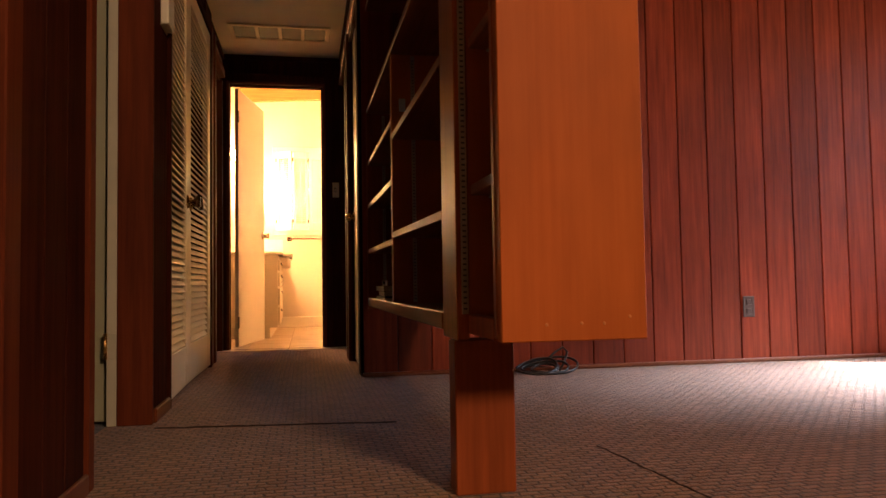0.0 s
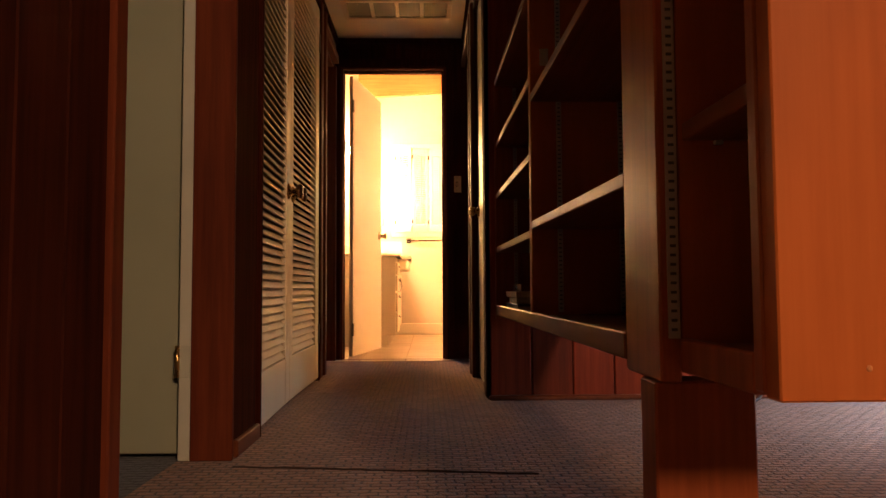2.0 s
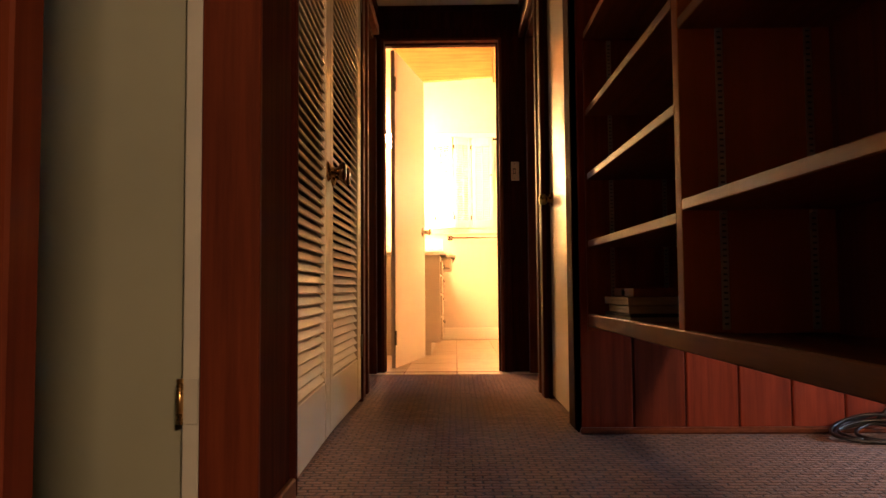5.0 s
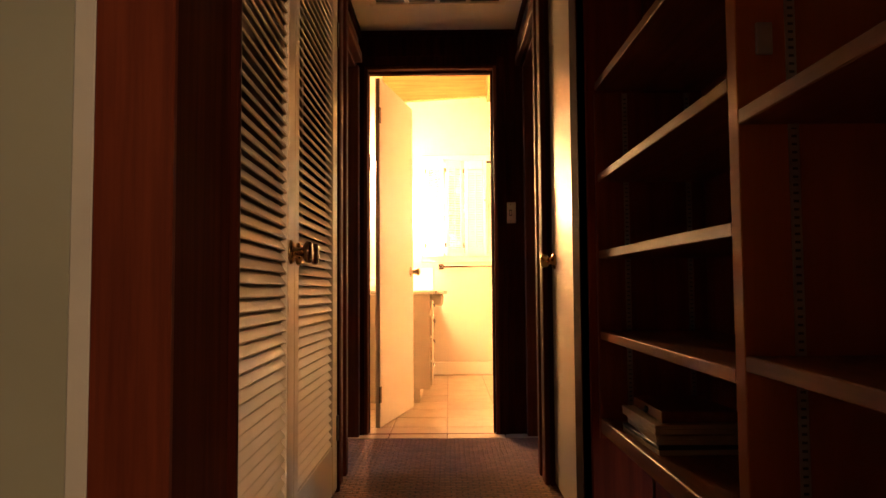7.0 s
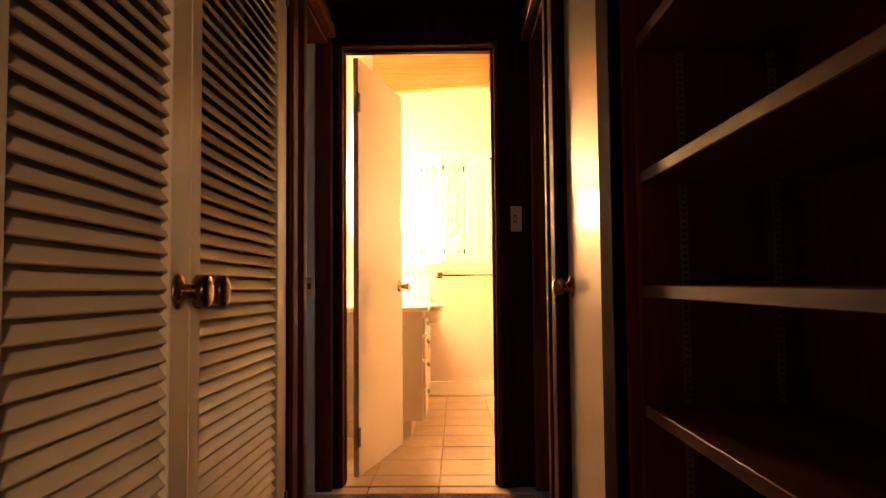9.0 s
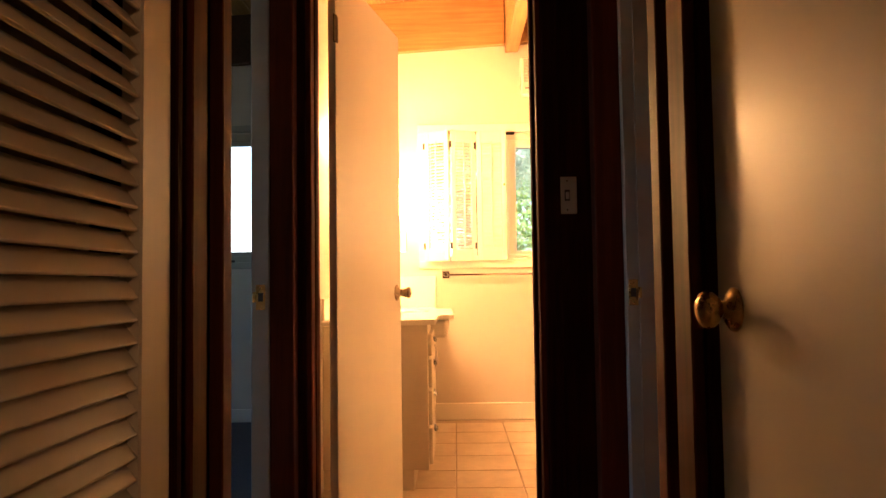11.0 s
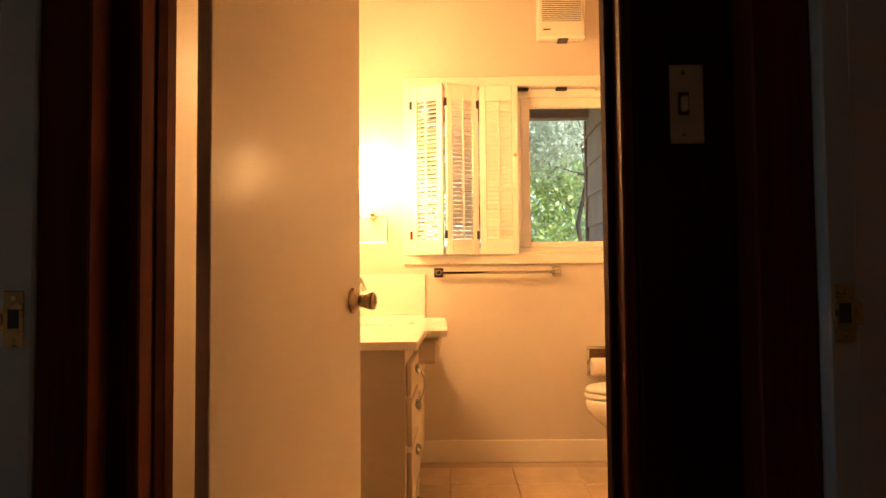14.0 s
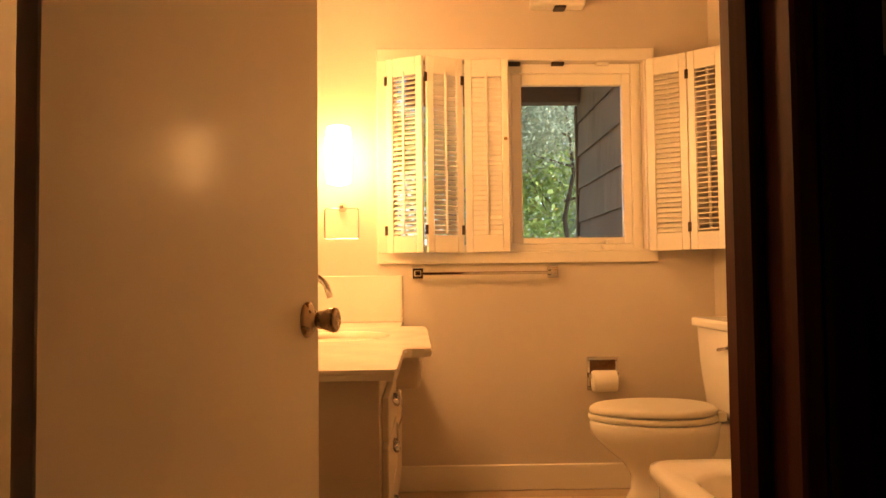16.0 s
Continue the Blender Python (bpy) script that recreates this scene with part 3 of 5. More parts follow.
# bathroom door, swung into the room
d = Vector((-0.280 + 0.449, 6.368 - 5.636, 0))
ang = math.degrees(math.atan2(d.y, d.x))
bath_door = thing("door_bathroom", pose(-0.428, 5.638, 0, 0, 0, ang + 1.2), "white flush bathroom door standing open with worn nickel knob", "door")
part("leaf", B((0.0, 0.0, 0.012), (0.752, 0.027, 2.022), 0.002), WHITE, bath_door)
knob_parts(bath_door, (0.690, 0.0, 0.912), Matrix.Rotation(radians(90), 4, "X"), NICKEL, NICKEL, "cup")
knob_parts(bath_door, (0.690, 0.027, 0.912), Matrix.Rotation(radians(-90), 4, "X"), NICKEL, NICKEL, "cup")
part("latch", B((0.7515, 0.010, 0.885), (0.754, 0.026, 0.940), 0.0005), NICKEL, bath_door)
for z in (0.20, 1.80):
    hinge_leafs(bath_door, (-0.012, -0.004, z), 0.09)

# white closet door in the right wall
rdoor = thing("door_right_closet", pose(0.404, 4.440, 0, 0, 0, -90), "closed white flush door with brass knob in the hallway", "door")
part("leaf", B((0.0, -0.018, 0.015), (0.580, 0.018, 2.025), 0.002), WHITE, rdoor)
knob_parts(rdoor, (0.070, -0.018, 0.90), Matrix.Rotation(radians(90), 4, "X"), BRASS, BRASS, "round")
for z in (0.25, 1.80):
    hinge_leafs(rdoor, (0.583, -0.022, z), 0.10)

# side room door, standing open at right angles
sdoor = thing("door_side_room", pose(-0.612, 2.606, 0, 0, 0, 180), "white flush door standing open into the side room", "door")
part("leaf", B((0.0, -0.036, 0.012), (0.78, 0.0, 2.02), 0.004), SHADEDWHITE, sdoor)
for z in (0.28, 1.75):
    bm = bmesh.new()
    tube(bm, [(-0.010, 0.046, z - 0.045), (-0.010, 0.046, z + 0.045)], 0.007, 10)
    for k in (-0.022, 0.0, 0.022):
        tube(bm, [(-0.010, 0.046, z + k - 0.0006), (-0.010, 0.046, z + k + 0.0006)], 0.0078, 10)
    h = part("hinge", bm, BRASS, sdoor, "worn brass hinge pin")
    part("hinge_leaf", B((-0.045, 0.038, z - 0.045), (-0.012, 0.0445, z + 0.045), 0.001), JAMBWHITE, h, "painted-over hinge leaf")


def louver_leaf(door, x0, x1, z0, z1, sl, sr, top, bottom, pitch=0.0315):
    """A louvered leaf in the plane y = 0 of its door, its front towards -y."""
    T = 0.0155
    part("stile", B((x0, -T, z0), (x0 + sl, T, z1), 0.003), LOUVER, door)
    part("stile", B((x1 - sr, -T, z0), (x1, T, z1), 0.003), LOUVER, door)
    part("rail", B((x0 + sl + 0.0005, -T + 0.001, z1 - top), (x1 - sr - 0.0005, T - 0.001, z1), 0.003), LOUVER, door)
    part("rail", B((x0 + sl + 0.0005, -T + 0.001, z0), (x1 - sr - 0.0005, T - 0.001, z0 + bottom), 0.003), LOUVER, door)
    bm = bmesh.new()
    w = x1 - x0 - sl - sr - 0.002
    box(bm, (-w / 2, -0.0180, -0.0030), (w / 2, 0.0180, 0.0030), 0.0022, 2)
    me = meshed("louver_slat", bm, LOUVER)
    z = z0 + bottom + 0.020
    while z < z1 - top - 0.012:
        piece("louver_slat", me, door, ((x0 + sl + x1 - sr) / 2, 0.0, z), (radians(54 + random.uniform(-1.2, 1.2)), 0, 0))
        z += pitch


closet = thing("louver_closet_door", pose(-0.474, 2.905, 0, 0, 0, 91.6), "cream louvered closet leaf with dark bronze knob", "closet door", "hall louver doors")
louver_leaf(closet, 0.0, 0.667, 0.015, 2.01, 0.066, 0.102, 0.09, 0.185)
knob_parts(closet, (0.602, -0.0155, 0.895), Matrix.Rotation(radians(90), 4, "X"), BRASS, DARKBRASS, "disc")
bm = bmesh.new()
box(bm, (-0.012, -0.017, 0.155), (0.010, -0.0145, 0.275), 0.001)
part("hinge", bm, IRON, closet)
closet2 = thing("louver_closet_door", pose(-0.493, 3.575, 0, 0, 0, 90), "cream louvered closet leaf with dark bronze knob", "closet door", "hall louver doors")
louver_leaf(closet2, 0.0, 0.795, 0.015, 2.01, 0.058, 0.104, 0.09, 0.185)
knob_parts(closet2, (0.040, -0.0155, 0.895), Matrix.Rotation(radians(90), 4, "X"), BRASS, DARKBRASS, "disc")
for z in (0.25, 1.82):
    hinge_leafs(closet2, (0.797, -0.016, z), 0.10)
near = thing("louver_closet_door", pose(-0.445, 0.497, 0, 0, 0, 90), "cream louvered closet leaf with brass hinge near the entry", "closet door", "near louver door")
louver_leaf(near, 0.0, 0.690, 0.015, 2.01, 0.075, 0.10, 0.09, 0.20)
bm = bmesh.new()
box(bm, (0.685, -0.018, 0.215), (0.707, -0.0145, 0.305), 0.001)
tube(bm, [(0.696, -0.019, 0.215), (0.696, -0.019, 0.305)], 0.005, 8)
part("hinge", bm, BRASS, near)


# ---- bookshelf standing between hall and living room ----
shelf = thing("bookshelf_divider", pose(0.430, 1.190, 0, 0, 0, 0.5), "orange-brown built-in bookshelf on a post, mostly empty", "bookshelf")
BACK = 0.326
TOPZ = 2.44
IN = 0.028
part("end_panel", B((IN, 0.0, 0.367), (BACK + 0.002, 0.030, TOPZ), 0.002), SHELF, shelf, "smooth orange wood end panel")
part("stile", B((IN - 0.002, 0.0305, 0.372), (IN + 0.02, 0.052, TOPZ), 0.002), POSTWOOD, shelf)
part("stile", B((0.0, 0.274, 0.352), (0.030, 0.440, TOPZ), 0.003), POSTWOOD, shelf, "wide red-brown face board")
part("upright", B((0.0305, 0.274, 0.38), (BACK - 0.008, 0.300, TOPZ), 0.002), SHELF, shelf)
part("upright", B((0.0305, 0.414, 0.38), (BACK - 0.008, 0.440, TOPZ), 0.002), SHELF, shelf)
part("upright", B((0.0, 1.424, 0.404), (BACK - 0.008, 1.462, 1.376), 0.002), SHELF, shelf)
part("upright", B((-0.004, 2.445, 0.352), (BACK - 0.008, 2.470, 1.372), 0.002), POSTWOOD, shelf)
part("back", B((BACK - 0.0075, 0.031, 0.37), (BACK, 2.455, TOPZ), 0.001), POSTWOOD, shelf, "dark red-brown back panel")
part("bottom_rail", B((IN - 0.002, 0.0525, 0.367), (IN + 0.02, 0.2735, 0.412), 0.003), POSTWOOD, shelf)
part("bottom_rail", B((-0.003, 0.4405, 0.368), (0.018, 2.4445, 0.411), 0.003), SHELF_Y, shelf)
part("bottom_board", B((IN + 0.021, 0.031, 0.385), (BACK - 0.008, 0.2735, 0.405), 0.001), SHELF_Y, shelf)
part("bottom_board", B((0.0185, 0.441, 0.382), (BACK - 0.008, 2.4445, 0.402), 0.001), SHELF_Y, shelf)


def shelf_board(y0, y1, z, front=0.0, z_far=None):
    """A loose board resting on clips; z at its near end, z_far at the other."""
    far = z if z_far is None else z_far
    bm = B((front, y0, -0.024), (BACK - 0.008, y1, 0.0), 0.002)
    for v in bm.verts:
        v.co.z += z + (far - z) * (v.co.y - y0) / (y1 - y0)
    part("shelf", bm, SHELF_Y, shelf)


shelf_board(0.053, 0.2735, 0.708, IN + 0.008)
shelf_board(0.053, 0.2735, 1.05, IN + 0.008)
shelf_board(0.4405, 1.4235, 0.667, 0.0, 0.682)
shelf_board(0.4405, 1.4235, 1.064)
shelf_board(1.4625, 2.4445, 0.658, 0.0, 0.664)
shelf_board(1.4625, 2.4445, 0.892, 0.0, 0.900)
shelf_board(1.4625, 2.4445, 1.126, 0.0, 1.127)
shelf_board(0.4405, 2.4445, 1.402, -0.004)
shelf_board(0.4405, 2.4445, 1.95, -0.004)


def standard(x, y, face, z0, z1):
    """Slotted steel shelf standard let into an upright."""
    bm = bmesh.new()
    box(bm, (x - 0.008, y, z0), (x + 0.008, y + face * 0.0025, z1))
    s = part("shelf_standard", bm, STEEL, shelf)
    bm = bmesh.new()
    z = z0 + 0.01
    while z < z1 - 0.01:
        box(bm, (x - 0.004, y + face * 0.0026, z), (x + 0.004, y + face * 0.0034, z + 0.004))
        z += 0.0127
    tagged(part("slotted_face", bm, GREYPLASTIC, s), kind="stuff")


standard(0.019, 0.2735, -1, 0.412, 2.3)
standard(0.25, 0.2735, -1, 0.412, 2.3)
for x in (0.085, 0.27):
    standard(x, 0.4405, 1, 0.412, 1.37)
    standard(x, 1.4235, -1, 0.412, 1.37)
    standard(x, 1.4625, 1, 0.412, 1.37)
    standard(x, 2.4445, -1, 0.412, 1.37)
# scuffs low on the end panel, built as tiny raised discs
for x, z in ((0.118, 0.400), (0.190, 0.401), (0.237, 0.400), (0.291, 0.412)):
    part("nail_plug", lathe(bmesh.new(), [(0.0034, 0.0), (0.0030, 0.0006), (0.0014, 0.0009)], Matrix.Translation((x, 0.0, z)) @ Matrix.Rotation(radians(90), 4, "X"), 10), PALESCUFF, shelf, "small pale scuff mark")
part("post", B((-0.004, 0.288, 0.0), (0.137, 0.356, 0.3515), 0.003), POSTWOOD, shelf, "red-brown square support post")
for x in (0.085, 0.27):
    for y, z in ((1.4145, 0.652), (1.4145, 1.034), (0.4415, 0.632), (0.4415, 1.034), (1.4635, 0.628), (1.4635, 0.862), (1.4635, 1.096), (2.4355, 0.634), (2.4355, 0.870), (2.4355, 1.097), (0.2645, 0.678), (0.2645, 1.02)):
        part("shelf_clip", B((x - 0.006, y, z), (x + 0.006, y + 0.008, z + 0.0055), 0.001), STEEL, shelf)
part("shelf_clip", B((0.03, 1.416, 1.15), (0.055, 1.4233, 1.20), 0.001), STEEL, shelf)


# ---- bathroom window with shutters ----
window_1 = structure("window_1", B((-0.292, 8.341, 1.055), (1.030, 8.3595, 1.108), 0.003), SHUTTER, "white painted window casing with folding shutters", "window")
for a, b in (((-0.292, 8.341, 2.020), (1.030, 8.3595, 2.076)), ((-0.292, 8.341, 1.1085), (-0.240, 8.3595, 2.0195)), ((0.980, 8.341, 1.1085), (1.030, 8.3595, 2.0195))):
    part("window_frame", B(a, b, 0.003), SHUTTER, window_1)
part("window_sill", B((-0.24, 8.345, 1.1085), (0.98, 8.44, 1.118), 0.002), SHUTTER, window_1)
for a, b in (((-0.239, 8.40, 1.119), (-0.20, 8.45, 2.019)), ((0.93, 8.40, 1.119), (0.979, 8.45, 2.019)), ((-0.2, 8.40, 1.97), (0.93, 8.45, 2.019)), ((-0.2, 8.40, 1.119), (0.93, 8.45, 1.145)), ((0.315, 8.40, 1.1455), (0.352, 8.45, 1.9695))):
    part("window_frame", B(a, b, 0.003), SHUTTER, window_1)
for a, b in (((0.3525, 8.405, 1.1455), (0.400, 8.44, 1.9695)), ((0.888, 8.405, 1.1455), (0.9295, 8.44, 1.9695)), ((0.4005, 8.405, 1.1455), (0.8875, 8.44, 1.176)), ((0.4005, 8.405, 1.915), (0.8875, 8.44, 1.9695))):
    part("sash", B(a, b, 0.003), SHUTTER, window_1)
for x0, x1 in ((0.398, 0.890), (-0.199, 0.314)):
    p = part("pane", B((x0, 8.421, 1.15), (x1, 8.425, 1.965)), GLASS, window_1)
    p.visible_shadow = False
bm = bmesh.new()
box(bm, (0.775, 8.375, 1.1185), (0.845, 8.404, 1.142), 0.004, 2)
box(bm, (0.795, 8.368, 1.142), (0.825, 8.392, 1.160), 0.004, 2)
part("crank", bm, PLASTIC, window_1)
for x in (0.365, 0.575, 0.790):
    part("catch", B((x - 0.03, 8.370, 2.004), (x + 0.03, 8.395, 2.0195), 0.002), IRON if x < 0.7 else PLASTIC, window_1)


def shutter_panel(m, w, label, tilt, rod_side=-1, rod_turn=0.0):
    """One louvered shutter leaf; it stands in its own x, z plane with its front towards -y."""
    s = thing("shutter_panel", m, label, "window shutter", "bathroom shutters")
    H, st, T = 0.912, 0.034, 0.010
    part("stile", B((0.001, -T, 0), (st, T, H), 0.002), SHUTTER, s)
    part("stile", B((w - st, -T, 0), (w - 0.001, T, H), 0.002), SHUTTER, s)
    part("rail", B((st + 0.0004, -T + 0.001, 0), (w - st - 0.0004, T - 0.001, 0.080), 0.002), SHUTTER, s)
    part("rail", B((st + 0.0004, -T + 0.001, H - 0.085), (w - st - 0.0004, T - 0.001, H), 0.002), SHUTTER, s)
    lw = w - 2 * st - 0.003
    bm = bmesh.new()
    box(bm, (-lw / 2, -0.014, -0.0022), (lw / 2, 0.014, 0.0022), 0.0016, 1)
    me = meshed("shutter_slat", bm, SHUTTER)
    z = 0.094
    while z < H - 0.095:
        piece("shutter_slat", me, s, (w / 2, 0, z), (radians(tilt + random.uniform(-2.5, 2.5)), 0, 0))
        z += 0.0232
    y = rod_side * (0.0145 * abs(math.cos(radians(tilt))) + 0.004)
    part("tilt_rod", B((w / 2 - 0.005, y - 0.004, 0.088), (w / 2 + 0.005, y + 0.004, H - 0.068), 0.002), SHUTTER, s)
    return s


def folded(x0, y0, x1, y1):
    return pose(x0, y0, 1.106, 0, 0, math.degrees(math.atan2(y1 - y0, x1 - x0))), math.hypot(x1 - x0, y1 - y0)


m, w = folded(-0.244, 8.338, -0.074, 8.258)
s1 = shutter_panel(m, w, "white louvered shutter leaf folded out with open slats", 34)
m, w = folded(-0.060, 8.258, 0.112, 8.335)
s2 = shutter_panel(m, w, "white louvered shutter leaf folded back to the window", -32)
m, w = folded(0.122, 8.335, 0.330, 8.318)
s3 = shutter_panel(m, w, "white louvered shutter leaf with closed slats", 68)
part("knob", lathe(bmesh.new(), [(0.004, 0), (0.006, 0.008), (0.009, 0.013), (0.005, 0.018)], Matrix.Translation((w - 0.017, -0.010, 0.53)) @ Matrix.Rotation(radians(90), 4, "X"), 14), BRASS, s3)
m, w = folded(0.990, 8.335, 1.145, 8.232)
s4 = shutter_panel(m, w, "white louvered shutter leaf swung open on the far side", 48, 1)
m, w = folded(1.148, 8.230, 1.268, 8.118)
s5 = shutter_panel(m, w, "white louvered shutter leaf with open slats near the corner", 10, 1)
for s_, x in ((s1, 0.0), (s2, -0.006), (s2, 0.182), (s4, 0.186)):
    for z in (0.105, 0.81):
        part("hinge", B((x - 0.008, -0.0135, z - 0.022), (x + 0.008, -0.0105, z + 0.022), 0.001), IRON, s_)

# ---- towel bar, ring, paper holder, heater ----
bar = thing("towel_bar", pose(-0.105, 8.36, 1.011), "chrome towel bar fixed below the window", "towel bar")
for x in (0.0, 0.635):
    part("mount", B((x - 0.026, -0.008, -0.026), (x + 0.026, -0.0005, 0.026), 0.003, 2), CHROME, bar)
    part("bracket", B((x - 0.016, -0.062, -0.014), (x + 0.016, -0.0085, 0.014), 0.005, 2), CHROME, bar)
part("bar", B((-0.014, -0.058, -0.009), (0.649, -0.044, 0.006), 0.003, 2), CHROME, bar)

ring = thing("towel_ring", pose(-0.457, 8.36, 1.324), "square chrome towel ring on the bathroom wall", "towel ring")
part("mount", lathe(bmesh.new(), [(0.022, 0.0005), (0.022, 0.008), (0.015, 0.014), (0.013, 0.04), (0.008, 0.045)], Matrix.Rotation(radians(90), 4, "X"), 20), CHROME, ring)
bm = bmesh.new()
loop = []
for cx, cz, a0 in ((0.068, -0.018, 90), (0.068, -0.138, 0), (-0.068, -0.138, -90), (-0.068, -0.018, -180)):
    for k in range(6):
        a = radians(a0 - 18 * k)
        loop.append((cx + 0.011 * math.cos(a), -0.036, cz + 0.011 * math.sin(a)))
tube(bm, loop + [loop[0]], 0.004, 8)
part("ring", bm, CHROME, ring)

tp = thing("toilet_paper_holder", pose(0.759, 8.36, 0.533), "recessed chrome paper holder with a half-used roll", "paper holder")
for a, b in (((-0.075, -0.006, 0.062), (0.075, -0.0005, 0.078)), ((-0.075, -0.006, -0.078), (0.075, -0.0005, -0.062)), ((-0.075, -0.006, -0.0615), (-0.060, -0.0005, 0.0615)), ((0.060, -0.006, -0.0615), (0.075, -0.0005, 0.0615))):
    part("plate", B(a, b, 0.002), CHROME, tp)
part("recess", B((-0.0595, -0.003, -0.0615), (0.0595, -0.0005, 0.0615)), DARKBRASS, tp)
for x in (-0.066, 0.066):
    part("arm", B((x - 0.005, -0.050, -0.018), (x + 0.005, -0.0062, 0.004), 0.002), CHROME, tp)
part("roll", lathe(bmesh.new(), [(0.018, -0.054), (0.047, -0.054), (0.049, -0.050), (0.049, 0.050), (0.047, 0.054), (0.018, 0.054)], Matrix.Translation((-0.006, -0.056, -0.028)) @ Matrix.Rotation(radians(90), 4, "Y"), 32, cap=True), PAPER, tp)

heater = thing("wall_heater", pose(0.568, 8.36, 2.395), "white wall heater with slatted grille", "heater")
part("housing", B((-0.129, -0.075, -0.133), (0.129, -0.0005, 0.138), 0.012, 3), PLASTIC, heater)
part("grille_back", B((-0.105, -0.0775, -0.040), (0.105, -0.0755, 0.125), 0.001), GREYPLASTIC, heater)
bm = bmesh.new()
box(bm, (-0.105, -0.004, -0.0028), (0.105, 0.004, 0.0028), 0.001)
me = meshed("grille_slat", bm, PLASTIC)
for k in range(16):
    piece("grille_slat", me, heater, (0, -0.081, -0.035 + 0.0105 * k), (radians(25), 0, 0))
part("badge", B((-0.100, -0.0765, -0.088), (-0.060, -0.0755, -0.080)), GREYPLASTIC, heater)
part("control_knob", B((-0.02, -0.080, -0.146), (0.035, -0.02, -0.1335), 0.004, 2), GREYPLASTIC, heater)

# ---- lit wall lamps ----
def wall_lamp(m, label, bulb, reach):
    s = thing("vanity_lamp", m, label, "lamp")
    part("mount", B((-0.045, -0.014, -0.05), (0.045, -0.0005, 0.05), 0.004, 2), CHROME, s)
    part("arm", tube(bmesh.new(), [(0, -0.014, 0), (0, reach + 0.065, 0)], 0.012, 12), CHROME, s)
    part("shade", lathe(bmesh.new(), [(0.020, -0.135), (0.052, -0.125), (0.060, -0.06), (0.060, 0.06), (0.052, 0.125), (0.020, 0.135)], Matrix.Translation((0, reach, 0)), 28), bulb, s)


wall_lamp(pose(-0.455, 8.36, 1.545), "lit frosted glass lamp beside the bathroom window", BULB, -0.16)
wall_lamp(pose(1.30, 7.72, 1.55, 0, 0, -90), "lit frosted glass lamp over the toilet", SIDE_BULB, -0.09)
vlight = thing("vanity_bar_light", pose(-0.655, 7.40, 1.80), "lit vanity bar light with frosted globes over the vanity", "lamp")
part("back_plate", B((0.0005, -0.32, -0.05), (0.03, 0.32, 0.05), 0.006, 2), CHROME, vlight)
for y in (-0.22, 0.0, 0.22):
    part("globe", lathe(bmesh.new(), [(0.015, 0.0), (0.015, 0.03)] + [(0.055 * math.sin(a), 0.088 - 0.055 * math.cos(a)) for a in (k * math.pi / 9 for k in range(1, 9))] + [(0.006, 0.143)], Matrix.Translation((0.0305, y, 0)) @ Matrix.Rotation(radians(90), 4, "Y"), 20), GLOBE, vlight)
# unseen fixture, added to go with the warm light behind the walker
dome = thing("ceiling_lamp", pose(1.6, -2.3, 2.45), "round base of an assumed ceiling lamp, out of view", "lamp")
part("base", lathe(bmesh.new(), [(0.17, -0.03), (0.18, -0.02), (0.18, -0.0005)], Matrix(), 28), BRASS, dome)

# ---- vanity ----
vanity = thing("vanity_cabinet", pose(-0.655, 6.60, 0), "cream painted vanity with chrome cup pulls", "cabinet")
part("body", B((0.0005, 0.0, 0.10), (0.485, 0.435, 0.7605), 0.003), VANITY, vanity)
part("body", B((0.0005, 0.4355, 0.10), (0.455, 1.755, 0.7605), 0.003), VANITY, vanity)
part("toe_kick", B((0.0005, 0.02, 0.0), (0.415, 1.755, 0.0995), 0.002), VANITY, vanity)
part("apron", B((0.4555, 0.455, 0.665), (0.572, 1.40, 0.7605), 0.020, 3), VANITY, vanity)
for k, (z0, z1) in enumerate(((0.615, 0.715), (0.47, 0.60), (0.30, 0.455), (0.12, 0.285))):
    dr = part("drawer", B((0.486, 0.02, z0), (0.503, 0.42, z1), 0.004, 2), VANITY, vanity)
    bm = bmesh.new()
    zc = z1 - 0.035
    rings = []
    for i in range(7):
        a = math.pi * i / 6
        rings.append([(0.504 + r * math.sin(b) * 0.9, 0.22 + 0.045 * math.cos(a), zc + r * math.cos(b) - 0.006) for r, b in ((0.020 * (0.35 + 0.65 * math.sin(a)), x * math.pi / 12) for x in range(0, 9))])
    loft(bm, rings, cap=False)
    bmesh.ops.solidify(bm, geom=list(bm.faces), thickness=0.0015)
    part("cup_pull", bm, CHROME, dr)
for y0 in (0.45, 0.88, 1.31):
    dv = part("cabinet_door", B((0.4555, y0, 0.12), (0.470, y0 + 0.40, 0.64), 0.004, 2), VANITY, vanity)
    if y0 < 1:
        bm = bmesh.new()
        tube(bm, [(0.470, y0 + 0.04, 0.60), (0.487, y0 + 0.04, 0.595), (0.500, y0 + 0.04, 0.56), (0.503, y0 + 0.04, 0.53), (0.500, y0 + 0.04, 0.50), (0.487, y0 + 0.04, 0.465), (0.470, y0 + 0.04, 0.46)], 0.004, 8)
        part("bow_handle", bm, CHROME, dv)

top = thing("bathroom_countertop", pose(-0.655, 6.57, 0.7355), "cream marble vanity top with moulded oval basin", "countertop")
outline = [(0.0005, 0.0), (0.515, 0.0), (0.523, 0.008), (0.523, 0.44), (0.530, 0.462), (0.545, 0.470), (0.580, 0.470), (0.600, 0.485), (0.604, 0.505), (0.590, 1.30), (0.580, 1.44), (0.560, 1.455), (0.482, 1.46), (0.477, 1.47), (0.477, 1.788), (0.0005, 1.788)]
bm = bmesh.new()
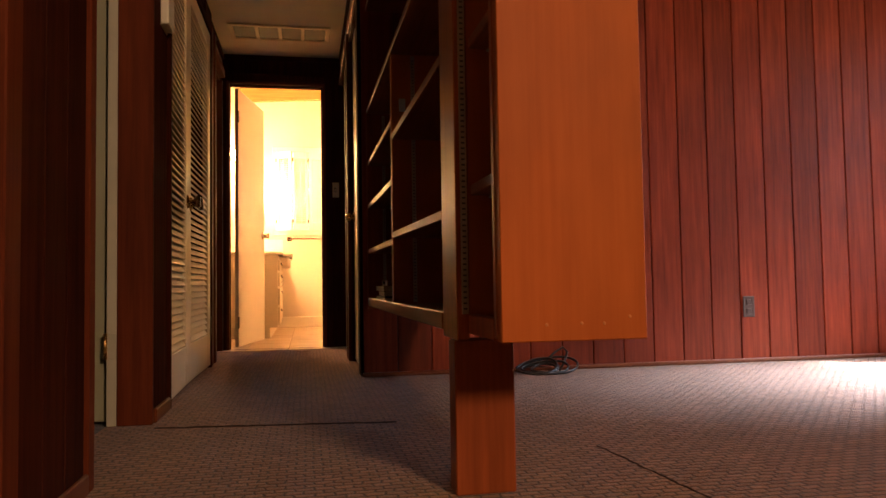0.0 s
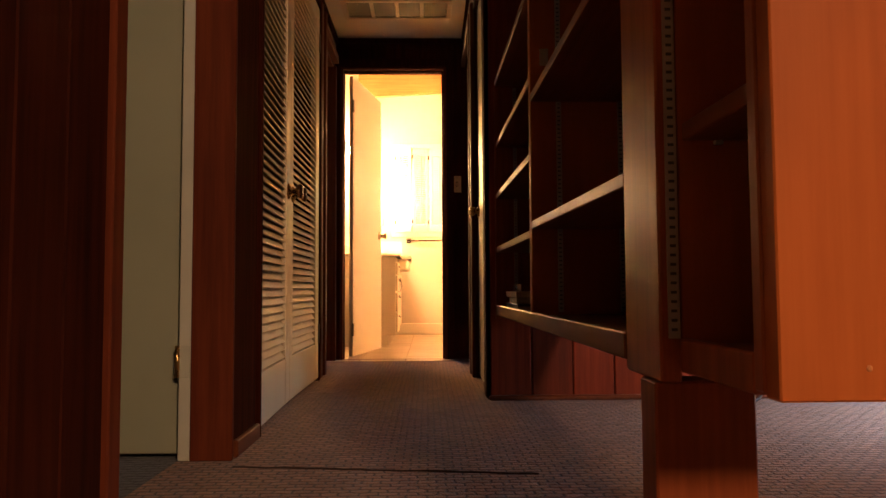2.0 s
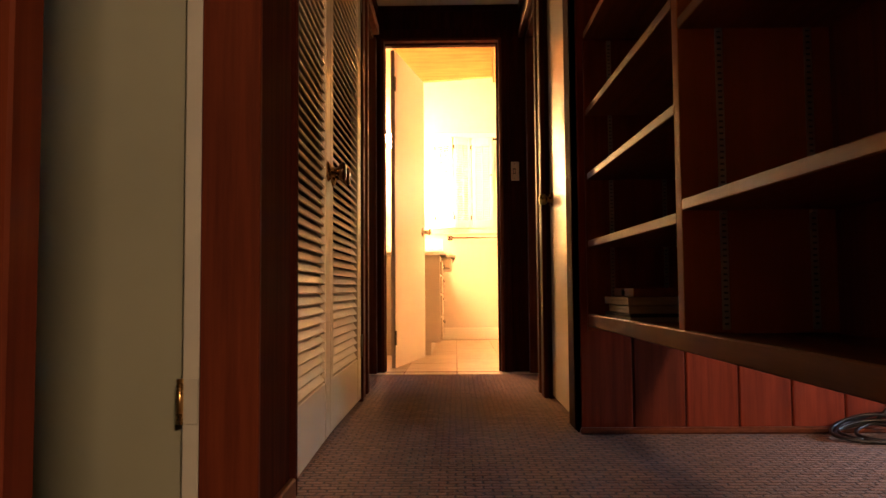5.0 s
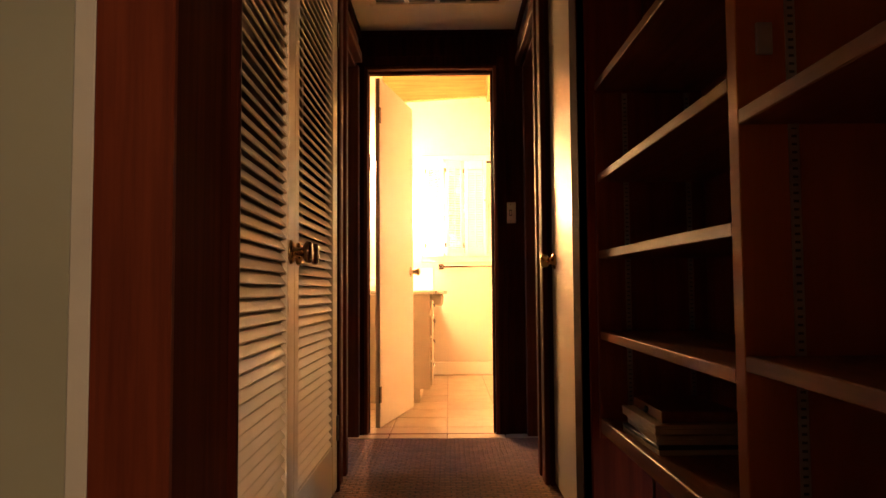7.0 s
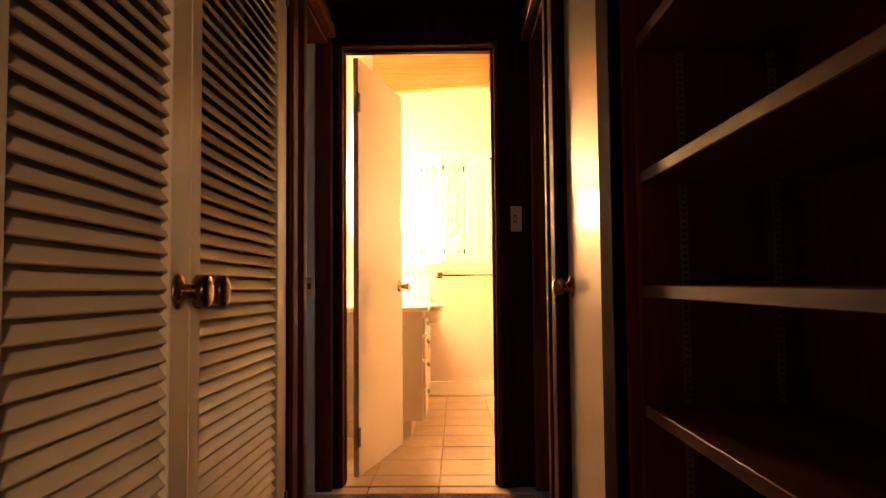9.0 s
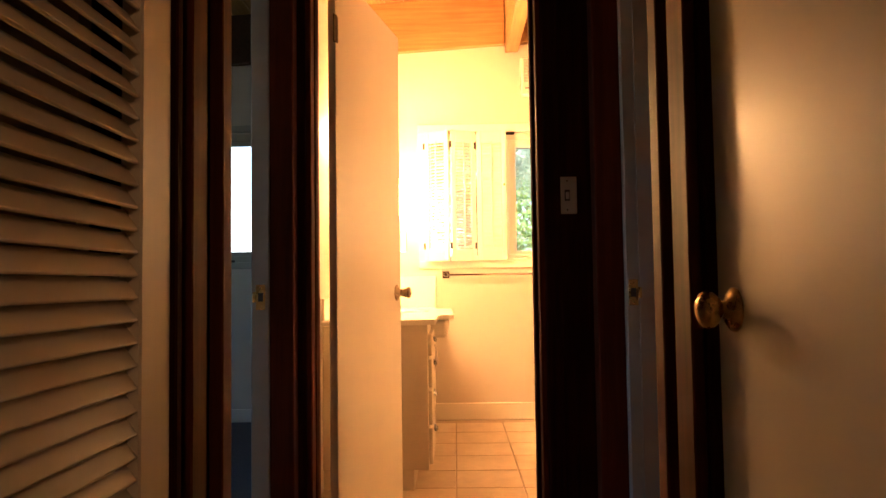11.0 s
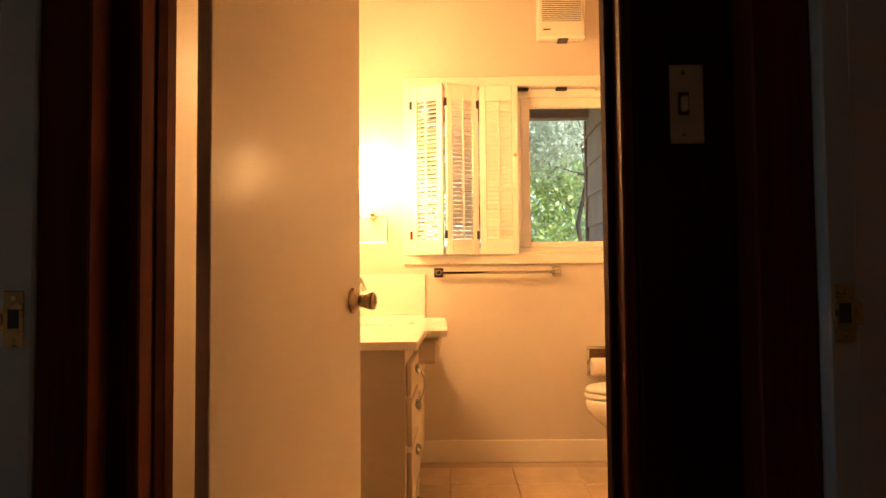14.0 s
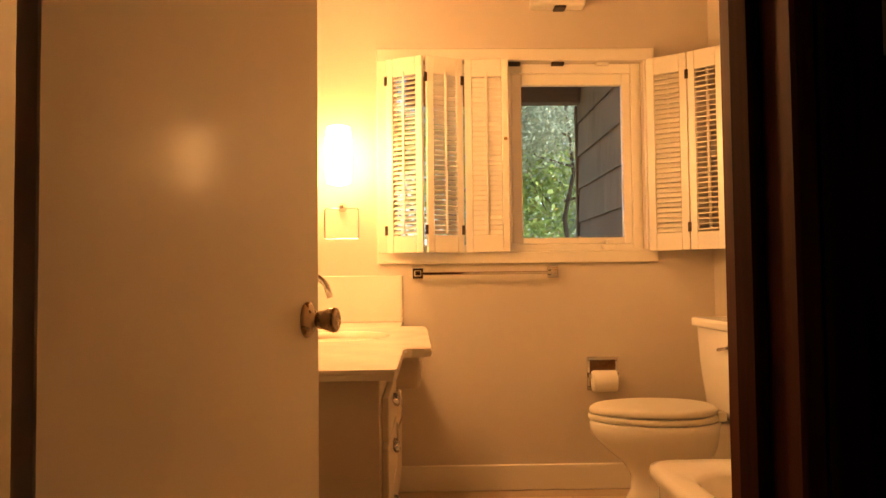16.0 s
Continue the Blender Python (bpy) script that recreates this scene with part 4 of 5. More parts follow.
# rim ring round the basin, then the bowl itself
cx, cy, ra, rb, N = 0.285, 0.98, 0.175, 0.235, 48
rim = [(cx + ra * math.cos(2 * math.pi * i / N), cy + rb * math.sin(2 * math.pi * i / N)) for i in range(N)]
ov = [bm.verts.new((x, y, 0.050)) for x, y in outline]
rv = [bm.verts.new((x, y, 0.050)) for x, y in rim]
es = [bm.edges.new((ov[i], ov[(i + 1) % len(ov)])) for i in range(len(ov))] + [bm.edges.new((rv[i], rv[(i + 1) % N])) for i in range(N)]
bmesh.ops.triangle_fill(bm, use_beauty=True, use_dissolve=False, edges=es)
inside = [f for f in bm.faces if math.hypot((f.calc_center_median().x - cx) / ra, (f.calc_center_median().y - cy) / rb) < 0.97]
bmesh.ops.delete(bm, geom=inside, context="FACES_ONLY")
prev = rv
for k, (sc, z) in enumerate(((0.97, 0.046), (0.93, 0.030), (0.86, -0.01), (0.70, -0.05), (0.45, -0.075), (0.12, -0.082))):
    cur = [bm.verts.new((cx + (x - cx) * sc, cy + (y - cy) * sc, z)) for x, y in rim]
    for i in range(N):
        f = bm.faces.new((prev[i], prev[(i + 1) % N], cur[(i + 1) % N], cur[i]))
        f.smooth = True
    prev = cur
bm.faces.new(prev)
lo = [bm.verts.new((x, y, 0.0255)) for x, y in outline]
mid = [bm.verts.new((x + (0.005 if x > 0.1 else 0), y - (0.005 if y < 0.5 and x < 0.5 else 0), 0.042)) for x, y in outline]
n_ = len(outline)
for i in range(n_):
    bm.faces.new((lo[i], lo[(i + 1) % n_], mid[(i + 1) % n_], mid[i]))
    bm.faces.new((mid[i], mid[(i + 1) % n_], ov[(i + 1) % n_], ov[i]))
part("top", bm, MARBLE, top)
part("backsplash", B((0.0005, 1.772, 0.0505), (0.478, 1.789, 0.268), 0.004, 2), MARBLE, top)
part("side_splash", B((0.0005, 0.0, 0.0505), (0.016, 1.7715, 0.15), 0.004, 2), MARBLE, top)
part("drain", lathe(bmesh.new(), [(0.022, -0.081), (0.022, -0.0785), (0.012, -0.078)], Matrix.Translation((cx, cy, 0)), 20), CHROME, top)

tap = thing("faucet", pose(-0.612, 7.55, 0.787), "chrome gooseneck basin faucet", "faucet")
part("base", lathe(bmesh.new(), [(0.030, 0.0), (0.030, 0.008), (0.018, 0.02), (0.016, 0.06), (0.012, 0.065)], Matrix(), 20), CHROME, tap)
part("spout", tube(bmesh.new(), [(0, 0, 0.06), (0.0, 0, 0.14)] + [(0.10 - 0.10 * math.cos(a), 0, 0.14 + 0.085 * math.sin(a)) for a in (k * math.pi / 14 for k in range(1, 13))] + [(0.203, 0, 0.135)], 0.0115, 14), CHROME, tap)
for y in (-0.09, 0.09):
    part("tap_handle", lathe(bmesh.new(), [(0.022, 0), (0.022, 0.006), (0.012, 0.02), (0.020, 0.035), (0.018, 0.05)], Matrix.Translation((0, y, 0)), 16), CHROME, tap)

# ---- toilet ----
toilet = thing("toilet", pose(1.285, 7.90, 0), "white porcelain toilet with closed lid", "toilet")


def oval(cx, rx, ry, z, n=32, egg=0.12):
    out = []
    for i in range(n):
        a = 2 * math.pi * i / n
        out.append((cx + rx * math.cos(a), ry * math.sin(a) * (1 + egg * math.cos(a)), z))
    return out


bm = bmesh.new()
loft(bm, [oval(-0.38, 0.20, 0.115, 0.0, egg=0.0), oval(-0.38, 0.195, 0.11, 0.05, egg=0), oval(-0.365, 0.165, 0.09, 0.13, egg=0), oval(-0.365, 0.165, 0.095, 0.19, egg=0.05), oval(-0.375, 0.185, 0.115, 0.235, egg=0.08), oval(-0.400, 0.225, 0.150, 0.29), oval(-0.420, 0.252, 0.174, 0.335), oval(-0.428, 0.262, 0.183, 0.365), oval(-0.43, 0.264, 0.185, 0.398), oval(-0.43, 0.258, 0.180, 0.408)])
part("bowl", bm, PORCELAIN, toilet)
bm = bmesh.new()
loft(bm, [oval(-0.436, 0.256, 0.180, 0.4105), oval(-0.436, 0.261, 0.184, 0.416), oval(-0.436, 0.261, 0.184, 0.428), oval(-0.436, 0.254, 0.178, 0.434)])
part("seat", bm, PLASTIC, toilet)
bm = bmesh.new()
loft(bm, [oval(-0.436, 0.252, 0.178, 0.438), oval(-0.436, 0.257, 0.181, 0.443), oval(-0.436, 0.254, 0.179, 0.456), oval(-0.436, 0.242, 0.168, 0.465), oval(-0.436, 0.19, 0.13, 0.469), oval(-0.436, 0.08, 0.055, 0.470)])
part("lid", bm, PLASTIC, toilet)
part("seat_hinge", B((-0.205, -0.09, 0.4085), (-0.165, 0.09, 0.448), 0.008, 2), PLASTIC, toilet)
part("pedestal_back", B((-0.24, -0.10, 0.20), (-0.012, 0.10, 0.395), 0.03, 3), PORCELAIN, toilet)
bm = bmesh.new()
rings = []
for z, x0, hw in ((0.40, -0.135, 0.17), (0.43, -0.150, 0.185), (0.60, -0.168, 0.205), (0.765, -0.175, 0.215)):
    r, c = 0.035, []
    for (px, py), a0 in (((-0.006 - r, hw - r), 0), ((x0 + r, hw - r), 90), ((x0 + r, -hw + r), 180), ((-0.006 - r, -hw + r), 270)):
        c += [(px + r * math.cos(radians(a0 + 18 * k)), py + r * math.sin(radians(a0 + 18 * k)), z) for k in range(6)]
    rings.append(c)
loft(bm, rings)
part("tank", bm, PORCELAIN, toilet)
part("tank_lid", B((-0.189, -0.225, 0.7655), (-0.003, 0.225, 0.806), 0.012, 3), PORCELAIN, toilet)
bm = bmesh.new()
lathe(bm, [(0.014, 0), (0.014, 0.006), (0.007, 0.010)], Matrix.Translation((-0.176, -0.155, 0.705)) @ Matrix.Rotation(radians(-90), 4, "Y"), 16)
tube(bm, [(-0.189, -0.155, 0.705), (-0.193, -0.13, 0.700), (-0.193, -0.085, 0.692)], 0.006, 10, 0.008)
part("flush_lever", bm, CHROME, toilet)

# ---- bathtub ----
tub = thing("bathtub", pose(0.62, 5.64, 0), "white bathtub with a rounded rim", "bathtub")


def rrect(x0, x1, y0, y1, r, z):
    out = []
    for px, py, a0 in ((x1 - r, y1 - r, 0), (x0 + r, y1 - r, 90), (x0 + r, y0 + r, 180), (x1 - r, y0 + r, 270)):
        out += [(px + r * math.cos(radians(a0 + 15 * k)), py + r * math.sin(radians(a0 + 15 * k)), z) for k in range(7)]
    return out


bm = bmesh.new()
loft(bm, [rrect(0.03, 0.675, 0.0, 1.60, 0.06, 0.0), rrect(0.025, 0.675, 0.0, 1.61, 0.07, 0.34), rrect(0.0, 0.678, 0.0, 1.645, 0.09, 0.375), rrect(0.004, 0.676, 0.004, 1.641, 0.088, 0.397), rrect(0.02, 0.665, 0.02, 1.625, 0.08, 0.402), rrect(0.075, 0.625, 0.08, 1.50, 0.12, 0.400), rrect(0.092, 0.61, 0.10, 1.48, 0.12, 0.385), rrect(0.15, 0.57, 0.16, 1.38, 0.12, 0.10), rrect(0.2, 0.5, 0.25, 1.3, 0.1, 0.08)])
part("shell", bm, PORCELAIN, tub)


# ---- switch plates, strikes, vent, outlet ----
def switch_plate(m, gangs, material, label):
    s = thing("switch_plate", m, label, "light switch")
    w = 0.030 + 0.0415 * gangs - 0.010
    part("plate", B((-w / 2 if gangs > 1 else -0.030, -0.006, -0.058), (w / 2 if gangs > 1 else 0.030, -0.0005, 0.058), 0.003, 2), material, s)
    for k in range(gangs):
        x = (k - (gangs - 1) / 2) * 0.046
        if gangs > 1 and k != 1:
            part("rocker", B((x - 0.016, -0.009, -0.033), (x + 0.016, -0.0062, 0.033), 0.002), material, s)
        else:
            part("toggle", B((x - 0.005, -0.016, -0.012), (x + 0.005, -0.0062, 0.010), 0.002), material, s)
            part("toggle_slot", B((x - 0.008, -0.0068, -0.017), (x + 0.008, -0.0061, 0.017), 0.0005), GREYPLASTIC, s)
        for z in (-0.045, 0.045):
            part("screw", lathe(bmesh.new(), [(0.003, 0.0061), (0.002, 0.0075)], Matrix.Translation((x, 0, z)) @ Matrix.Rotation(radians(90), 4, "X"), 8), NICKEL, s)


switch_plate(pose(0.311, 5.4995, 1.214), 1, IVORY, "ivory single light switch on the dark wall")
switch_plate(pose(0.693, 5.4995, 1.205), 3, IVORY, "ivory triple switch plate in the unlit room")


def strike(m, label):
    s = thing("strike_plate", m, label, "strike plate")
    part("plate", B((-0.014, -0.0035, -0.038), (0.014, -0.0005, 0.038), 0.001), BRASS, s)
    part("latch_hole", B((-0.007, -0.0042, -0.013), (0.008, -0.0036, 0.013)), BLACKBOX, s)
    part("lip", B((-0.024, -0.004, -0.016), (-0.0142, -0.0006, 0.016), 0.001), BRASS, s)
    for z in (-0.028, 0.028):
        part("screw", lathe(bmesh.new(), [(0.0035, 0.0036), (0.002, 0.0048)], Matrix.Translation((0, 0, z)) @ Matrix.Rotation(radians(90), 4, "X"), 8), BRASS, s)


strike(pose(-0.622, 5.4235, 0.913), "worn brass strike plate on the white jamb")
strike(pose(0.485, 5.4045, 0.913) @ Matrix.Rotation(radians(180), 4, "Y"), "worn brass strike plate on the white jamb")

vent = thing("ceiling_vent", pose(-0.081, 4.951, 2.2445), "cream metal ceiling return vent with four panels", "air vent")
for a, b in (((-0.343, -0.157, -0.012), (0.343, -0.125, -0.0005)), ((-0.343, 0.125, -0.012), (0.343, 0.157, -0.0005)), ((-0.343, -0.1245, -0.012), (-0.310, 0.1245, -0.0005)), ((0.310, -0.1245, -0.012), (0.343, 0.1245, -0.0005))):
    part("frame", B(a, b, 0.004, 2), IVORY, vent)
for k in (-1, 0, 1):
    part("divider", B((k * 0.155 - 0.012, -0.1245, -0.010), (k * 0.155 + 0.012, 0.1245, -0.0025), 0.002), IVORY, vent)
part("filter", B((-0.3095, -0.1245, -0.0024), (0.3095, 0.1245, -0.0005)), GREYPLASTIC, vent, "dark grey filter mesh")
for x in (-0.235, 0.235):
    part("latch", B((x - 0.006, -0.122, -0.016), (x + 0.006, -0.112, -0.0125), 0.001), NICKEL, vent)

thermo = thing("thermostat", pose(-0.4545, 2.79, 1.55, 0, 0, 90), "off-white thermostat box on the dark wall", "thermostat")
part("housing", B((-0.06, -0.032, -0.055), (0.06, -0.0005, 0.075), 0.006, 2), PLASTIC, thermo)
part("base", B((-0.064, -0.006, -0.060), (0.064, -0.0004, -0.0555), 0.001), IVORY, thermo)

outlet = thing("wall_outlet", pose(2.60, 3.649, 0.318), "brown duplex outlet on the panel wall", "outlet")
part("plate", B((-0.036, -0.007, -0.060), (0.036, -0.0005, 0.060), 0.003, 2), BROWNPLASTIC, outlet)
for z in (-0.026, 0.026):
    o = part("socket", B((-0.017, -0.010, z - 0.016), (0.017, -0.0072, z + 0.016), 0.004, 2), BROWNPLASTIC, outlet)
    for x in (-0.007, 0.007):
        part("slot", B((x - 0.0015, -0.0106, z - 0.004), (x + 0.0015, -0.0101, z + 0.008)), BLACKBOX, o)

coil = thing("cable_coil", pose(1.30, 3.50, 0), "loose coil of black cable lying by the wall", "cable")
rnd = random.Random(5)
for k in range(5):
    ph, r, zt = rnd.uniform(0, 6.28), rnd.uniform(0.085, 0.15), rnd.uniform(0.03, 0.10)
    ox, oy = rnd.uniform(-0.04, 0.05), rnd.uniform(-0.02, 0.03)
    pts = [(ox + r * 1.15 * math.cos(a + ph), oy + r * 0.62 * math.sin(a + ph), 0.007 + zt * (0.5 + 0.5 * math.sin(a + ph)) * (0.4 + 0.6 * math.cos((a + ph) * 0.5) ** 2)) for a in (i * 2 * math.pi / 40 for i in range(41))]
    part("loop", tube(bmesh.new(), pts, 0.0062, 8), CABLE, coil)
part("tail", tube(bmesh.new(), [(0.10, 0.02, 0.012), (0.14, 0.05, 0.05), (0.17, 0.085, 0.10), (0.15, 0.10, 0.125), (0.10, 0.09, 0.10), (0.04, 0.06, 0.06)], 0.006, 8), CABLE, coil)

# raised seams where carpet lengths meet
for name, p0, p1 in (("carpet_seam_1", (-0.42, 2.49), (0.40, 2.385)), ("carpet_seam_2", (0.925, 1.87), (0.965, 1.30))):
    rs = random.Random(name)
    pts = []
    for k in range(25):
        f = k / 24
        pts.append((p0[0] + (p1[0] - p0[0]) * f + rs.uniform(-0.004, 0.004), p0[1] + (p1[1] - p0[1]) * f + rs.uniform(-0.004, 0.004), rs.uniform(-0.001, 0.001)))
    structure(name, tube(bmesh.new(), pts, 0.0048 if name == "carpet_seam_1" else 0.0028, 6), SEAM, "dark worn seam in the looped carpet", "carpet seam")

# flat boxes stacked on the lowest shelf
for k, (w_, d_, h_, dx, dy, rz) in enumerate(((0.20, 0.30, 0.022, 0.0, 0.0, 2), (0.20, 0.29, 0.020, 0.004, -0.004, -1), (0.20, 0.295, 0.022, -0.003, 0.003, 1))):
    bx = thing("flat_box", pose(0.540 + dx, 3.34 + dy, 0.4025 + 0.0235 * k, 0, 0, rz), "worn flat cardboard box stacked on the shelf", "box", "stacked boxes")
    part("base", B((-w_ / 2, -d_ / 2, 0), (w_ / 2, d_ / 2, h_ * 0.55), 0.001), CARDBOARD, bx)
    part("lid", B((-w_ / 2 - 0.001, -d_ / 2 - 0.001, h_ * 0.56), (w_ / 2 + 0.001, d_ / 2 + 0.001, h_), 0.0015), CARDBOARD if k else BLACKBOX, bx)
case = thing("wooden_case", pose(0.550, 3.34, 0.4025 + 0.0705), "small wooden case with a dark pull on stacked boxes", "box")
part("body", B((-0.09, -0.13, 0), (0.09, 0.13, 0.026), 0.002), SHELF_Y, case)
part("pull", lathe(bmesh.new(), [(0.007, 0), (0.010, 0.004), (0.006, 0.008)], Matrix.Translation((-0.0905, -0.01, 0.013)) @ Matrix.Rotation(radians(-90), 4, "Y"), 14), BLACKBOX, case)

# ---- bedroom window ----
window_2 = structure("window_2", B((-3.46, 8.335, 1.072), (-1.24, 8.3595, 1.118), 0.003), JAMBWHITE, "white sliding bedroom window", "window")
for a, b in (((-3.46, 8.338, 2.045), (-1.24, 8.3595, 2.093)), ((-3.46, 8.338, 1.1185), (-3.40, 8.3595, 2.0445)), ((-1.30, 8.338, 1.1185), (-1.24, 8.3595, 2.0445))):
    part("window_frame", B(a, b, 0.003), JAMBWHITE, window_2)
for a, b in (((-3.40, 8.38, 1.1185), (-1.30, 8.44, 1.162)), ((-3.40, 8.38, 1.983), (-1.30, 8.44, 2.0445)), ((-2.012, 8.375, 1.1625), (-1.966, 8.42, 1.9825)), ((-1.36, 8.38, 1.1625), (-1.301, 8.44, 1.9825)), ((-3.399, 8.38, 1.1625), (-3.34, 8.44, 1.9825))):
    part("sash", B(a, b, 0.003), JAMBWHITE, window_2)
for a, b in (((-1.9655, 8.385, 1.1625), (-1.3605, 8.41, 1.195)), ((-1.9655, 8.385, 1.950), (-1.3605, 8.41, 1.9825)), ((-1.9655, 8.385, 1.1955), (-1.915, 8.41, 1.9495))):
    part("sash", B(a, b, 0.002), JAMBWHITE, window_2)
for x0, x1 in ((-3.34, -2.0), (-1.914, -1.36)):
    p = part("pane", B((x0, 8.402, 1.164), (x1, 8.406, 1.981)), GLASS, window_2)
    p.visible_shadow = False
part("latch", B((-1.70, 8.365, 1.1190), (-1.60, 8.379, 1.136), 0.003), GREYPLASTIC, window_2)

# ---- outside ----
structure("ground", B((-400, 8.5, -1.0), (400, 600, -0.55)), SOIL, "dry ground sloping away behind the house", "ground")
structure("ground_front", B((-400, -600, -1.0), (400, 8.5, -0.55)), SOIL, "dry ground round the house", "ground")

# wing of the same house beside the bathroom window: overlapping brown wall shingles under an eave
wing = thing("house_wing", pose(1.0, 8.52, 0), "brown shingled house wing with a low eave", "house wing")
part("wall", B((0.03, 0.0, -0.55), (0.3, 1.55, 2.7)), SIDING, wing)
for k in range(14):
    z = -0.5 + 0.235 * k
    bm = bmesh.new()
    vs = [bm.verts.new(c) for y in (0.0, 1.555) for c in ((0.030, y, z + 0.235), (0.019, y, z + 0.004), (0.019, y, z - 0.004), (0.030, y, z))]
    for q in ((0, 1, 2, 3), (4, 7, 6, 5), (0, 4, 5, 1), (1, 5, 6, 2), (2, 6, 7, 3), (3, 7, 4, 0)):
        bm.faces.new([vs[i] for i in q])
    part("shingle_course", bm, SIDING, wing)
    part("course_edge", B((0.014, 0.0, z - 0.010), (0.0185, 1.548, z - 0.0045)), TANSIDING, wing)
part("corner_board", B((0.006, 1.5485, -0.55), (0.3, 1.575, 2.21), 0.003), SIDING, wing)
part("eave_board", B((-1.2, 1.46, 2.215), (0.4, 1.56, 2.44), 0.004), SOFFIT, wing)
part("drip_edge", B((-1.2, 1.45, 2.445), (0.4, 1.57, 2.46), 0.002), TANSIDING, wing)
part("roof", B((-1.2, 0.9, 2.465), (0.6, 1.70, 2.55), 0.004), SOFFIT, wing)

# gabled outbuilding seen from the bedroom
shed = thing("garden_shed", pose(-5.8, 14.04, -0.55), "tan garden shed with a grey shingle gable roof", "shed")
RIDGE = 3.46


def slab(a, b, c, d_, t):
    """A sheet through four corners, t thick downwards."""
    bm = bmesh.new()
    up = [bm.verts.new(p) for p in (a, b, c, d_)]
    dn = [bm.verts.new((p[0], p[1], p[2] - t)) for p in (a, b, c, d_)]
    bm.faces.new(up)
    bm.faces.new(dn[::-1])
    for k in range(4):
        bm.faces.new((up[k], up[(k + 1) % 4], dn[(k + 1) % 4], dn[k]))
    return bm


part("wall", B((-3.0, -0.95, 0), (-0.58, 0.44, 2.3), 0.004), TANSIDING, shed)
bm = bmesh.new()
vs = [bm.verts.new(c) for x in (-3.0, -0.585) for c in ((x, -0.94, 2.3005), (x, 0.43, 2.3005), (x, 0.0, RIDGE - 0.14))]
for q in ((0, 1, 2), (3, 5, 4), (0, 3, 4, 1), (1, 4, 5, 2), (2, 5, 3, 0)):
    bm.faces.new([vs[i] for i in q])
part("gable", bm, TANSIDING, shed)
for z in (0.9, 1.55, 2.2):
    part("siding_joint", B((-0.5795, -0.95, z), (-0.572, 0.44, z + 0.012)), SOFFIT, shed)
for ye, ze in ((-1.35, RIDGE - 1.35), (0.56, RIDGE - 1.04)):
    part("roof_slope", slab((0, 0, RIDGE), (-3.2, 0, RIDGE), (-3.2, ye, ze), (0, ye, ze), 0.04), ROOF, shed)
    part("soffit", slab((-0.002, 0, RIDGE - 0.045), (-3.1, 0, RIDGE - 0.045), (-3.1, ye * 0.985, ze - 0.03), (-0.002, ye * 0.985, ze - 0.03), 0.03), SHELF, shed)
    part("barge_board", slab((0.035, 0, RIDGE + 0.02), (0.003, 0, RIDGE + 0.02), (0.003, ye * 1.02, ze), (0.035, ye * 1.02, ze), 0.09), SAGE, shed)
for k in range(6):
    f = (k + 1) / 7
    part("shingle_row", slab((-0.01, -1.35 * f + 0.10, RIDGE + 0.012 - 1.35 * f + 0.10), (-3.2, -1.35 * f + 0.10, RIDGE + 0.012 - 1.35 * f + 0.10), (-3.2, -1.35 * f, RIDGE + 0.016 - 1.35 * f), (-0.01, -1.35 * f, RIDGE + 0.016 - 1.35 * f), 0.012), ROOF, shed)


def tree(name, m, seed, h, spread, leaves, size, leaf, label, low=0.2, slim=0.42, stout=1.0):
    """Tapered trunk with limbs and a crown of single leaves in ragged clumps."""
    r = random.Random(seed)
    s = thing(name, m, label, "tree")
    trunk = [(0.06 * math.sin(2.1 * k + seed), 0.06 * math.cos(1.7 * k + seed), h * 0.8 * k / 8) for k in range(9)]
    part("trunk", tube(bmesh.new(), trunk, (0.05 + 0.015 * h) * stout, 12, 0.025 * stout), BARK, s)
    tips = []
    bm = bmesh.new()
    for k in range(16):
        z0 = h * r.uniform(low, 0.78)
        a, ln = r.uniform(0, 2 * math.pi), spread * r.uniform(0.5, 1.0)
        i = min(8, int(z0 / (h * 0.8) * 8))
        b = Vector((trunk[i][0], trunk[i][1], z0))
        pts = [b + Vector((math.cos(a) * ln * q + 0.1 * r.uniform(-1, 1) * q, math.sin(a) * ln * q + 0.1 * r.uniform(-1, 1) * q, 0.55 * ln * q * q + 0.1 * q)) for q in (0, 0.3, 0.6, 1.0)]
        tube(bm, pts, 0.028 * stout, 6, 0.005)
        tips += [pts[2], pts[3], pts[3] + Vector((0, 0, 0.25))]
    part("limb", bm, BARK, s)
    tips += [Vector((r.uniform(-.5, .5) * spread, r.uniform(-.5, .5) * spread, h * r.uniform(0.6, 1.0))) for _ in range(14)]
    rs = np.random.RandomState(seed)
    c = np.array([list(t) for t in tips])[rs.randint(0, len(tips), leaves)]
    p = c + rs.normal(0, 1, (leaves, 3)) * np.array([0.30, 0.30, 0.22]) * spread * 0.5
    u = rs.normal(0, 1, (leaves, 3))
    u /= np.linalg.norm(u, axis=1)[:, None]
    v = np.cross(u, rs.normal(0, 1, (leaves, 3)))
    v /= np.linalg.norm(v, axis=1)[:, None]
    L = (size * rs.uniform(0.6, 1.3, leaves))[:, None]
    quad = np.stack([p - u * L, p + v * L * slim, p + u * L, p - v * L * slim], 1).reshape(-1, 3)
    me = bpy.data.meshes.new("crown")
    me.from_pydata(quad.tolist(), [], [(4 * i, 4 * i + 1, 4 * i + 2, 4 * i + 3) for i in range(leaves)])
    me.materials.append(leaf)
    o = new("crown", me)
    o.parent = s
    return s


